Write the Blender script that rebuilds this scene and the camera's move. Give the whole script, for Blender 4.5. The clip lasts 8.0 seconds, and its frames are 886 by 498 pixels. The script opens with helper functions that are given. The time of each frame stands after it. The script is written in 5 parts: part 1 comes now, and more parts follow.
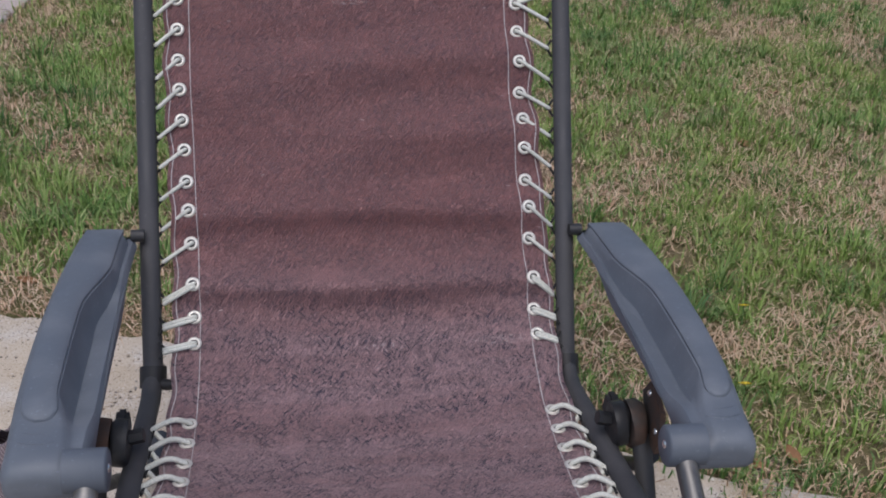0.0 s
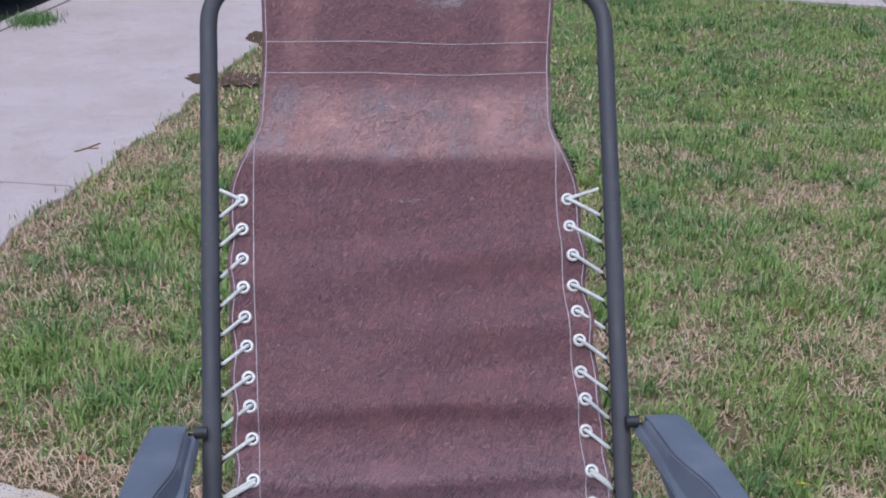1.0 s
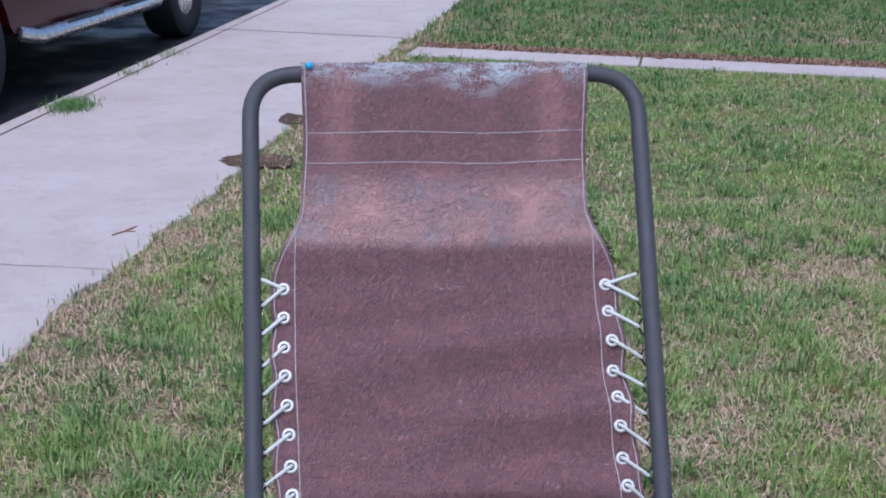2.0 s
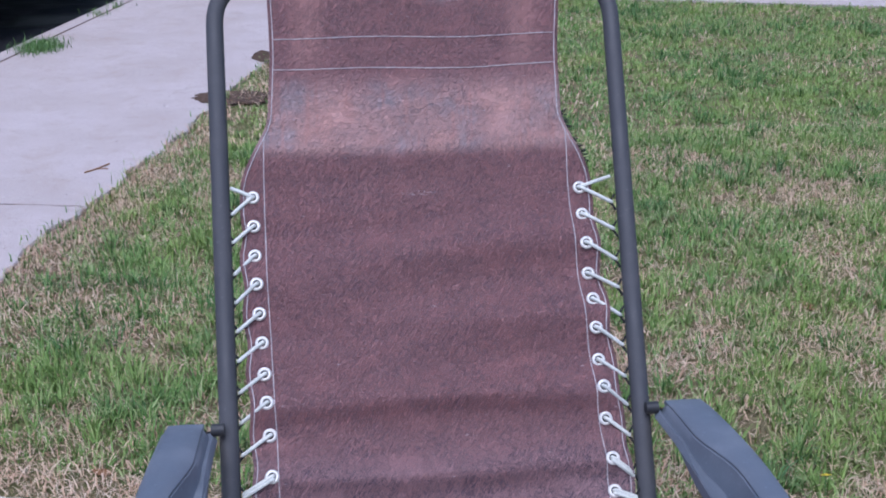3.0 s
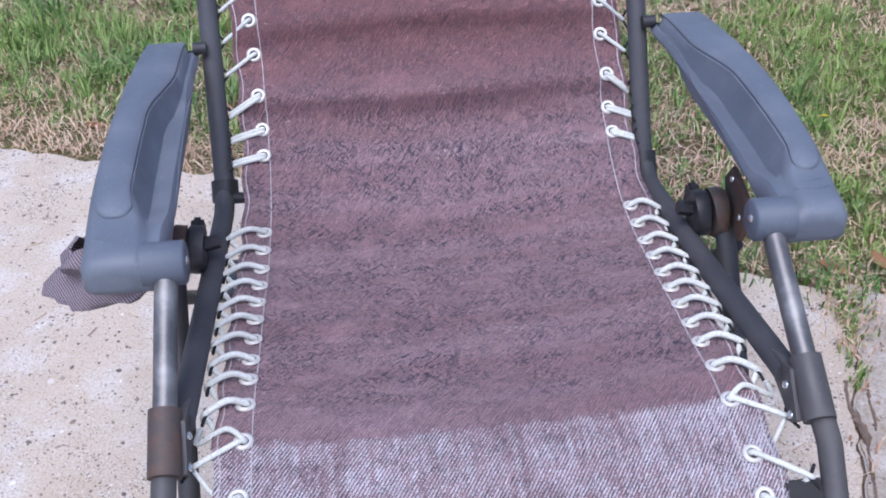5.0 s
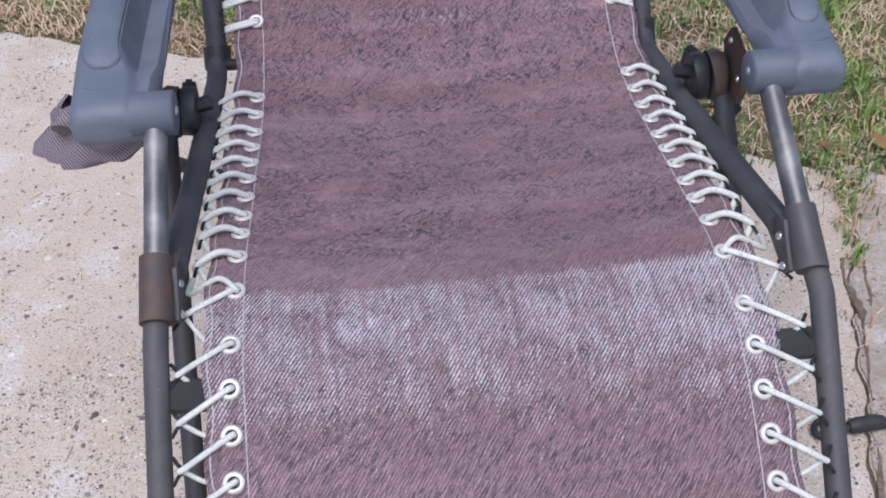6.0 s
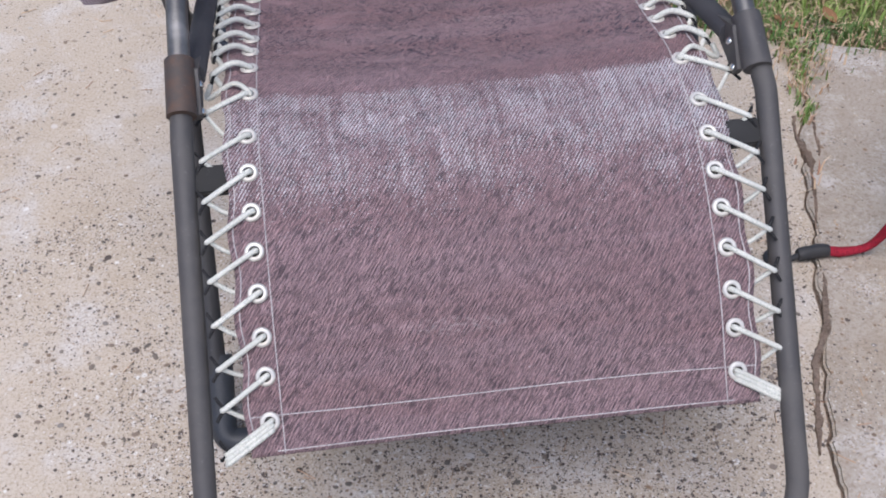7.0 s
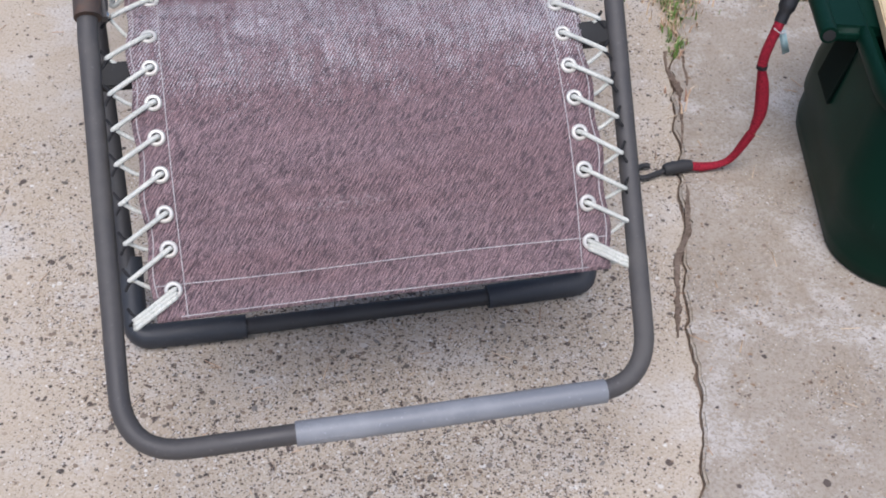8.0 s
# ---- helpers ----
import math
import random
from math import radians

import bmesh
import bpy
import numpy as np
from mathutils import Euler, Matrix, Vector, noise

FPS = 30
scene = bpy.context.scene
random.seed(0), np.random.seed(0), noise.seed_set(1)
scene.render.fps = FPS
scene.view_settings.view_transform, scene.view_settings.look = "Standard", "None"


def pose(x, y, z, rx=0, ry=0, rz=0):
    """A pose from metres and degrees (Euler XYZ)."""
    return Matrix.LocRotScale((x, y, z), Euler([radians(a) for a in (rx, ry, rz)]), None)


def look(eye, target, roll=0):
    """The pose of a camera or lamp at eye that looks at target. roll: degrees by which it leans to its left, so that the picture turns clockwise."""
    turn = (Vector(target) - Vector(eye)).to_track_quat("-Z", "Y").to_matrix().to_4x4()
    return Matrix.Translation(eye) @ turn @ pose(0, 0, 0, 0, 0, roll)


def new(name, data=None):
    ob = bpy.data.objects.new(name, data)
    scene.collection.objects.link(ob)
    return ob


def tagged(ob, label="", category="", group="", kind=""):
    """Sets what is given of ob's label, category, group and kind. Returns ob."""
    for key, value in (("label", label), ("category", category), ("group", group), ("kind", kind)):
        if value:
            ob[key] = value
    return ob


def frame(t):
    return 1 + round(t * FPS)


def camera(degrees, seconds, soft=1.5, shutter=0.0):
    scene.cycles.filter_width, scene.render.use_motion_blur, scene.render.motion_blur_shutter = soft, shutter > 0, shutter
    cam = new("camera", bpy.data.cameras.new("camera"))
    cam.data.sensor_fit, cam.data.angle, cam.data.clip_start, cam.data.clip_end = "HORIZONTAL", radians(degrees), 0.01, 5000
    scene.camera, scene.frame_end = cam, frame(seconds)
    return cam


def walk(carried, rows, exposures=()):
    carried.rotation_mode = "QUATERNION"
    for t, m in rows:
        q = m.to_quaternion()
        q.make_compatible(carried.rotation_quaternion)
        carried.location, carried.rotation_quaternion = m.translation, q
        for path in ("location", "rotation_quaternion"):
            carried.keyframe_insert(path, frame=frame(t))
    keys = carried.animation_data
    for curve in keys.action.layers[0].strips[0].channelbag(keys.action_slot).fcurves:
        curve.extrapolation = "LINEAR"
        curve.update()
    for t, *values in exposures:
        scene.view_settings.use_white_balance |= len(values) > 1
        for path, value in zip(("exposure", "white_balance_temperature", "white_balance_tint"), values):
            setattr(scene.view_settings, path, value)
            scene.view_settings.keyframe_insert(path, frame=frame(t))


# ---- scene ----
cam = camera(42.7, 8.0, soft=1.9)
PATH = [
    (0, (-0.097, 0.125, 1.215), (0.183, 1.834, 0.214), 3.7),
    (0.5, (-0.107, 0.13, 1.249), (0.129, 1.916, 0.38), 2.7),
    (1, (-0.116, 0.13, 1.274), (0.091, 1.965, 0.507), 2.0),
    (1.5, (-0.13, 0.132, 1.3), (0.042, 2.01, 0.635), 1.5),
    (1.7, (-0.134, 0.128, 1.303), (0.027, 2.014, 0.658), 1.1),
    (2.8, (-0.115, 0.122, 1.244), (0.062, 1.996, 0.566), -0.0),
    (3, (-0.119, 0.123, 1.237), (0.07, 1.973, 0.502), 0.0),
    (3.5, (-0.109, 0.12, 1.205), (0.078, 1.903, 0.318), -0.0),
    (4, (-0.103, 0.121, 1.184), (0.075, 1.843, 0.182), -0.6),
    (4.5, (-0.103, 0.111, 1.171), (0.055, 1.792, 0.098), -1.2),
    (4.7, (-0.103, 0.11, 1.155), (0.052, 1.75, 0.021), -1.1),
    (5.8, (-0.104, 0.092, 1.101), (0.042, 1.615, -0.187), -1.0),
    (6, (-0.098, 0.08, 1.089), (0.038, 1.579, -0.228), -1.1),
    (6.5, (-0.099, 0.025, 1.076), (0.019, 1.491, -0.279), -0.6),
    (7, (-0.138, -0.105, 1.069), (0.042, 1.333, -0.309), -0.6),
    (7.5, (-0.162, -0.24, 1.066), (0.127, 1.164, -0.329), 3.0),
    (8, (-0.121, -0.277, 1.077), (0.187, 1.133, -0.307), 2.0),
]
EXPOSURES = [(0.0, -0.30, 6250, 13), (0.6, -0.12, 5850, 14), (1.5, 0.14, 5450, 16), (3.0, 0.15, 5300, 17), (3.8, 0.28, 5350, 18), (4.7, 0.45, 5500, 18), (5.8, 0.25, 5800, 16), (6.5, 0.18, 6050, 15), (8.0, 0.15, 6150, 13)]
walk(cam, [(t, look(eye, target, roll)) for t, eye, target, roll in PATH], EXPOSURES)

# ---- world and light: a bright overcast day ----
SUN_ELEVATION, SUN_TURN = 66.0, 200.0
world = bpy.data.worlds.new("world")
scene.world = world
world.use_nodes = True
wn = world.node_tree.nodes
sky = wn.new("ShaderNodeTexSky")
sky.sky_type, sky.sun_disc = "NISHITA", False
sky.sun_elevation, sky.sun_rotation = radians(SUN_ELEVATION), radians(SUN_TURN)
sky.air_density, sky.dust_density, sky.ozone_density = 1.0, 3.0, 1.0
wn["Background"].inputs["Strength"].default_value = 0.135
world.node_tree.links.new(sky.outputs[0], wn["Background"].inputs["Color"])
sun = new("sun", bpy.data.lights.new("sun", "SUN"))
sun.data.energy, sun.data.angle, sun.data.color = 2.0, radians(45), (1.0, 0.98, 0.96)
sun.rotation_euler = (radians(90 - SUN_ELEVATION), 0, radians(180 - SUN_TURN))


# ---- materials ----
class Mat:
    """A node material with a principled shader, and short ways to add nodes."""

    def __init__(self, name, color=(0.5, 0.5, 0.5), rough=0.6, metal=0.0, spec=0.5):
        self.m = bpy.data.materials.new(name)
        self.m.use_nodes = True
        self.t = self.m.node_tree
        self.b = self.t.nodes["Principled BSDF"]
        self.b.inputs["Base Color"].default_value = (*color, 1)
        self.b.inputs["Roughness"].default_value = rough
        self.b.inputs["Metallic"].default_value = metal
        self.b.inputs["Specular IOR Level"].default_value = spec

    def node(self, kind):
        return self.t.nodes.new(kind)

    def link(self, a, b):
        self.t.links.new(a, b)

    def coords(self, kind="Object", scale=(1, 1, 1), turn=(0, 0, 0)):
        c, mp = self.node("ShaderNodeTexCoord"), self.node("ShaderNodeMapping")
        mp.inputs["Scale"].default_value = scale
        mp.inputs["Rotation"].default_value = [radians(a) for a in turn]
        self.link(c.outputs[kind], mp.inputs["Vector"])
        return mp.outputs[0]

    def stretched(self, scale, turn):
        """Sheet coordinates turned first and then stretched."""
        mp = self.node("ShaderNodeMapping")
        mp.inputs["Scale"].default_value = (*scale, 1)
        self.link(self.coords("UV", (1, 1, 1), (0, 0, turn)), mp.inputs["Vector"])
        return mp.outputs[0]

    def noise(self, vec, scale, detail=4.0, rough=0.6, distort=0.0):
        n = self.node("ShaderNodeTexNoise")
        for k, v in (("Scale", scale), ("Detail", detail), ("Roughness", rough), ("Distortion", distort)):
            n.inputs[k].default_value = v
        self.link(vec, n.inputs["Vector"])
        return n.outputs["Fac"]

    def voronoi(self, vec, scale, feature="F1"):
        n = self.node("ShaderNodeTexVoronoi")
        n.feature = feature
        n.inputs["Scale"].default_value = scale
        self.link(vec, n.inputs["Vector"])
        return n

    def ramp(self, fac, *stops):
        n = self.node("ShaderNodeValToRGB")
        el = n.color_ramp.elements
        while len(el) < len(stops):
            el.new(0.5)
        for e, (p, c) in zip(el, stops):
            e.position = p
            e.color = (*c, 1) if isinstance(c, tuple) else (c, c, c, 1)
        self.link(fac, n.inputs["Fac"])
        return n.outputs["Color"]

    def mix(self, fac, a, b, blend="MIX"):
        n = self.node("ShaderNodeMix")
        n.data_type, n.blend_type = "RGBA", blend
        for v, sock in ((fac, n.inputs[0]), (a, n.inputs[6]), (b, n.inputs[7])):
            if isinstance(v, (int, float)):
                sock.default_value = v
            elif isinstance(v, tuple):
                sock.default_value = (*v, 1)
            else:
                self.link(v, sock)
        return n.outputs[2]

    def math(self, op, a, b=0.0, c=0.0):
        n = self.node("ShaderNodeMath")
        n.operation = op
        for v, sock in ((a, n.inputs[0]), (b, n.inputs[1]), (c, n.inputs[2])):
            if isinstance(v, (int, float)):
                sock.default_value = v
            else:
                self.link(v, sock)
        return n.outputs[0]

    def step(self, v, lo, hi):
        n = self.node("ShaderNodeMapRange")
        n.interpolation_type = "SMOOTHSTEP"
        self.link(v, n.inputs[0])
        n.inputs[1].default_value, n.inputs[2].default_value = lo, hi
        return n.outputs[0]

    def color(self, sock):
        self.link(sock, self.b.inputs["Base Color"])

    def rough(self, sock):
        self.link(sock, self.b.inputs["Roughness"])

    def bump(self, height, strength=0.3, dist=0.002):
        n = self.node("ShaderNodeBump")
        n.inputs["Strength"].default_value, n.inputs["Distance"].default_value = strength, dist
        self.link(height, n.inputs["Height"])
        self.link(n.outputs[0], self.b.inputs["Normal"])


def worn_paint(name, base, dust, rough=0.5, grain=260.0, metal=0.0, amount=0.5):
    """Paint or plastic with dust patches, fine grain and small scratches."""
    m = Mat(name, base, rough, metal)
    v = m.coords()
    big, fine = m.noise(v, 14, 5), m.noise(v, grain, 3)
    patch = m.math("MULTIPLY", m.step(big, 0.42, 0.72), amount)
    c = m.mix(patch, base, dust)
    c = m.mix(m.math("MULTIPLY", m.step(fine, 0.62, 0.75), 0.35), c, tuple(min(1, x * 2.2 + 0.03) for x in base))
    m.color(c)
    m.rough(m.ramp(big, (0.3, rough - 0.12), (0.7, min(1, rough + 0.2))))
    m.bump(fine, 0.25, 0.0006)
    return m.m


TUBE = worn_paint("frame_paint", (0.062, 0.058, 0.058), (0.12, 0.112, 0.105), 0.55)
BACK_TUBE = worn_paint("foam_grey_tube", (0.050, 0.050, 0.055), (0.092, 0.090, 0.094), 0.66)
ARM = worn_paint("grey_plastic", (0.112, 0.130, 0.158), (0.185, 0.204, 0.234), 0.52, amount=0.6)
CAP_GREY = worn_paint("cap_plastic", (0.095, 0.112, 0.140), (0.16, 0.175, 0.20), 0.55, amount=0.4)
BLACK = worn_paint("black_plastic", (0.018, 0.018, 0.02), (0.05, 0.05, 0.052), 0.45)
LEG = worn_paint("leg_paint", (0.030, 0.029, 0.031), (0.06, 0.06, 0.06), 0.5)
FOOT_PLASTIC = worn_paint("foot_plastic", (0.028, 0.032, 0.040), (0.06, 0.062, 0.068), 0.5)
RUSTY = worn_paint("rusty_steel", (0.05, 0.045, 0.042), (0.16, 0.075, 0.04), 0.6, amount=0.8)
STEEL = worn_paint("worn_steel", (0.15, 0.145, 0.14), (0.40, 0.39, 0.37), 0.42, metal=0.75, amount=0.9)
GRIP = worn_paint("grey_tape", (0.20, 0.21, 0.23), (0.32, 0.33, 0.35), 0.4, amount=0.6)
CHROME = Mat("rivet_steel", (0.75, 0.73, 0.68), 0.25, 1.0).m
EYE_METAL = worn_paint("eyelet_white_metal", (0.62, 0.60, 0.56), (0.45, 0.40, 0.32), 0.35, grain=500, metal=0.25, amount=0.7)
# dark brown for the shade inside the eyelets
HOLE_SHADE = Mat("eyelet_bore_shade", (0.05, 0.045, 0.04), 0.9).m
RUBBER = worn_paint("tyre_rubber", (0.02, 0.02, 0.02), (0.05, 0.048, 0.045), 0.8)


def cord_material(name, base, dark):
    m = Mat(name, base, 0.8, spec=0.2)
    v = m.coords("Object")
    w = m.noise(v, 700, 2)
    big = m.noise(v, 30, 4)
    m.color(m.mix(m.step(w, 0.45, 0.7), m.mix(m.step(big, 0.4, 0.7), base, tuple(x * 0.8 for x in base)), dark))
    m.bump(w, 0.5, 0.0008)
    return m.m


LACE = cord_material("white_cord", (0.68, 0.68, 0.62), (0.44, 0.46, 0.41))
BLACK_CORD = cord_material("black_cord", (0.02, 0.02, 0.022), (0.05, 0.05, 0.05))
THREAD = cord_material("white_thread", (0.58, 0.54, 0.54), (0.3, 0.26, 0.26))
RED_CORD = cord_material("red_cord", (0.36, 0.020, 0.040), (0.07, 0.008, 0.014))


def sling_material():
    """Maroon woven sling: twill weave, dark slub threads, crinkled seat, cracked coating on the head part, white wear at knee and top."""
    m = Mat("sling_weave", (0.15, 0.085, 0.09), 0.5, spec=0.45)
    uv = m.coords("UV")
    xyz = m.node("ShaderNodeSeparateXYZ")
    m.link(uv, xyz.inputs[0])
    s, x = xyz.outputs[1], xyz.outputs[0]

    def less(v):
        return m.math("SUBTRACT", 1.0, v)

    def times(*v):
        out = v[0]
        for w in v[1:]:
            out = m.math("MULTIPLY", out, w)
        return out

    # where the sling changes: back, seat, foot
    seat_on, foot_on = m.step(s, S_SEAT0 - 0.16, S_SEAT0 + 0.04), m.step(s, S_KNEE0 - 0.03, S_KNEE0 + 0.03)
    below_head = m.step(s, S_HEAD0, S_HEAD0 + 0.1)
    # twill ribs
    weave = m.node("ShaderNodeTexWave")
    weave.inputs["Scale"].default_value, weave.inputs["Distortion"].default_value = 112, 1.0
    weave.inputs["Detail"].default_value, weave.inputs["Detail Scale"].default_value = 2, 3
    m.link(m.coords("UV", (1, 1, 1), (0, 0, -32)), weave.inputs["Vector"])
    tw = weave.outputs["Fac"]
    blot, mott = m.noise(uv, 9, 5, 0.6), m.noise(uv, 40, 6, 0.7)
    base = m.ramp(blot, (0.30, (0.212, 0.086, 0.082)), (0.5, (0.228, 0.091, 0.086)), (0.70, (0.246, 0.097, 0.090)))
    base = m.mix(times(m.step(mott, 0.42, 0.62), 0.13), base, (0.165, 0.098, 0.112))
    # seat and foot fade in bands across; their pale mauve includes painted sky gloss
    bands = m.noise(m.coords("UV", (2.2, 21, 1)), 1.0, 4, 0.6)
    pale = m.math("ADD", times(seat_on, m.math("MULTIPLY_ADD", m.step(bands, 0.38, 0.62), 0.34, 0.56)), times(foot_on, 0.16))
    base = m.mix(pale, base, (0.356, 0.236, 0.250))
    # single threads differ in tint
    warp, weft = m.noise(m.stretched((900, 330), -32), 1.0, 1.0, 0.5), m.noise(m.coords("UV", (620, 680, 1)), 1.0, 1.5, 0.6)
    base = m.mix(times(m.step(tw, 0.55, 0.95), m.math("MULTIPLY_ADD", foot_on, 0.22, 0.16)), base, (0.40, 0.27, 0.28))
    base = m.mix(times(less(m.step(tw, 0.05, 0.42)), m.math("MULTIPLY_ADD", foot_on, 0.34, 0.10)), base, (0.090, 0.050, 0.058))
    base = m.mix(times(m.step(warp, 0.54, 0.64), 0.50), base, (0.085, 0.048, 0.058))
    base = m.mix(times(m.step(weft, 0.57, 0.67), 0.42), base, (0.46, 0.29, 0.30))
    # dark slub threads, long on the foot part
    slub = m.step(m.noise(m.stretched((760, 80), -37), 1.0, 1.2, 0.5, 0.5), 0.535, 0.575)
    gather = m.math("MULTIPLY_ADD", m.step(m.noise(uv, 34, 4, 0.65), 0.34, 0.58), 0.40, 0.55)
    slub = times(slub, gather)
    base = m.mix(times(slub, m.math("MULTIPLY_ADD", foot_on, 0.66, 0.20)), base, (0.072, 0.046, 0.058))
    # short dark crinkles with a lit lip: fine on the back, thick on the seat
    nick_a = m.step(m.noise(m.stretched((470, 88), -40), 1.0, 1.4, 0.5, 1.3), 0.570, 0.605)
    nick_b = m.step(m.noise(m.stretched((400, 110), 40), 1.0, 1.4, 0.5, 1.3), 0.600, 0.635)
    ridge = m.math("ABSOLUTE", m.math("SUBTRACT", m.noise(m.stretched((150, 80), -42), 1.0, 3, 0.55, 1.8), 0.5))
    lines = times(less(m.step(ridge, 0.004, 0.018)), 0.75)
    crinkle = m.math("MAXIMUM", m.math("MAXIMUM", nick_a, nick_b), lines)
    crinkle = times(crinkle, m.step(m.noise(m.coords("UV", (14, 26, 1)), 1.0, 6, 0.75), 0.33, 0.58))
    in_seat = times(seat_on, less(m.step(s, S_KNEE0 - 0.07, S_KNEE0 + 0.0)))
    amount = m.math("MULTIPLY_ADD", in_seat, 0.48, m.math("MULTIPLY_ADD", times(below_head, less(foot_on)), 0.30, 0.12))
    # shade in the creases is mixed into the colour, here and on the head
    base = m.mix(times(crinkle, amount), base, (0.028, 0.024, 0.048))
    # dusty cracked coating below the head seam
    wob = m.node("ShaderNodeVectorMath")
    wob.operation = "MULTIPLY_ADD"
    nz = m.node("ShaderNodeTexNoise")
    nz.inputs["Scale"].default_value = 45
    m.link(uv, nz.inputs["Vector"])
    m.link(nz.outputs["Color"], wob.inputs[0])
    wob.inputs[1].default_value = (0.04, 0.04, 0)
    m.link(uv, wob.inputs[2])
    crack = m.voronoi(wob.outputs[0], 60, "DISTANCE_TO_EDGE").outputs["Distance"]
    cracked = m.step(m.noise(m.coords("UV", (13, 24, 1)), 1.0, 3, 0.6), 0.44, 0.56)
    upright = m.noise(m.coords("UV", (95, 9, 1)), 1.0, 3, 0.6)
    head = times(m.step(s, S_HEAD0 - 0.006, S_HEAD0 + 0.05), less(m.step(s, S_RIDGE - 0.008, S_RIDGE + 0.014)))
    crust = m.ramp(m.noise(m.coords("UV", (11, 9, 1)), 1.0, 4, 0.65), (0.36, (0.35, 0.30, 0.31)), (0.48, (0.43, 0.265, 0.245)), (0.62, (0.52, 0.285, 0.245)))
    crust = m.mix(times(m.step(upright, 0.50, 0.66), 0.45), crust, (0.50, 0.235, 0.195))
    crust = m.mix(times(less(m.step(crack, 0.002, 0.034)), cracked, 0.50), crust, (0.11, 0.085, 0.095))
    crust = m.mix(times(crinkle, 0.35), crust, (0.10, 0.07, 0.08))
    base = m.mix(times(head, m.math("MULTIPLY_ADD", m.step(blot, 0.3, 0.6), 0.35, 0.60)), base, crust)
    # faded upright bands on the head panel
    ax = m.math("ABSOLUTE", x)
    above = less(m.step(s, S_HEAD0 - 0.03, S_HEAD0 + 0.02))
    fade = times(m.step(ax, 0.115, 0.145), less(m.step(ax, 0.150, 0.185)), above)
    base = m.mix(times(fade, m.math("MULTIPLY_ADD", mott, 0.7, 0.2)), base, (0.42, 0.21, 0.185))
    base = m.mix(times(crinkle, above, 0.40), base, (0.05, 0.035, 0.045))
    # rubbed through to the white threads: knee band and top fold
    dots = m.noise(m.stretched((430, 640), -32), 1.0, 2, 0.5)
    static = m.noise(m.coords("UV", (540, 600, 1)), 1.0, 2, 0.6)
    stripes = m.noise(m.coords("UV", (150, 11, 1)), 1.0, 4, 0.7)
    patch = m.noise(m.coords("UV", (26, 30, 1)), 1.0, 6, 0.75)
    slant = m.math("ADD", s, m.math("ADD", times(x, 0.018), times(patch, 0.012)))
    knee = times(m.step(slant, S_KNEE0 - 0.002, S_KNEE0 + 0.018), less(m.step(slant, S_KNEE0 + 0.06, S_KNEE0 + 0.30)))
    side = times(m.step(x, 0.06, 0.22), 0.10)
    wear = m.math("ADD", m.math("ADD", times(m.math("SUBTRACT", patch, 0.5), 1.1), times(m.math("SUBTRACT", stripes, 0.5), 0.9)), side)
    level = m.math("ADD", m.math("ADD", times(tw, 0.34), times(dots, 0.55)), m.math("ADD", times(static, 1.0), times(wear, 0.75)))
    level = m.math("ADD", level, times(m.math("SUBTRACT", knee, 1.0), 0.62))
    rub = times(m.step(level, 0.92, 1.20), m.step(knee, 0.0, 0.10), 0.86)
    tongue = times(less(m.step(m.math("ABSOLUTE", m.math("SUBTRACT", x, 0.045)), 0.01, 0.08)), -0.026)
    fold = less(m.step(m.math("ADD", m.math("ADD", s, tongue), times(m.noise(m.coords("UV", (9, 3, 1)), 1.0, 2, 0.5), -0.05)), S_TOP - 0.020, S_TOP + 0.024))
    patch_t = m.noise(m.coords("UV", (16, 42, 1)), 1.0, 5, 0.7)
    rub_t = times(fold, m.step(m.math("ADD", patch_t, times(m.math("SUBTRACT", dots, 0.5), 0.8)), 0.47, 0.54))
    rub_t = times(rub_t, m.math("MULTIPLY_ADD", m.step(tw, 0.2, 0.6), 0.45, 0.5))
    base = m.mix(rub, base, (0.72, 0.70, 0.73))
    base = m.mix(rub_t, base, (0.64, 0.72, 0.75))
    # pale scuffs: stray ones, and five creases that have rubbed through
    scuff = times(m.step(m.noise(m.coords("UV", (70, 240, 1)), 1.0, 3, 0.6), 0.68, 0.75), 0.5)
    nibble = m.step(m.noise(m.coords("UV", (190, 330, 1)), 1.0, 3, 0.7), 0.50, 0.60)
    for x0, s0, rx, rs in ((0.0, S_B1 - 0.002, 0.030, 0.004), (0.020, S_SEAT0 + 0.006, 0.035, 0.005), (0.165, S_SEAT0 + 0.004, 0.045, 0.007), (0.045, s_of(0.945), 0.060, 0.006), (-0.045, s_of(0.572), 0.060, 0.010)):
        dx, dy = m.math("DIVIDE", m.math("SUBTRACT", x, x0), rx), m.math("DIVIDE", m.math("SUBTRACT", s, s0), rs)
        near = less(m.step(m.math("ADD", times(dx, dx), times(dy, dy)), 0.3, 1.0))
        scuff = m.math("MAXIMUM", scuff, times(near, nibble, 0.36))
    base = m.mix(scuff, base, (0.58, 0.50, 0.50))
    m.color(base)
    m.rough(m.ramp(mott, (0.35, 0.40), (0.65, 0.58)))
    m.b.inputs["Sheen Weight"].default_value, m.b.inputs["Sheen Roughness"].default_value = 0.10, 0.45
    wrinkle = m.noise(m.stretched((230, 60), -38), 1.0, 4, 0.65, 1.2)
    h = m.math("ADD", times(tw, 0.30), m.math("ADD", times(slub, -0.5), times(wrinkle, 0.9)))
    h = m.math("ADD", h, times(head, cracked, m.step(crack, 0.0, 0.06), 0.4))
    h = m.math("ADD", h, times(crinkle, -1.2))
    m.bump(h, 0.9, 0.0024)
    return m.m


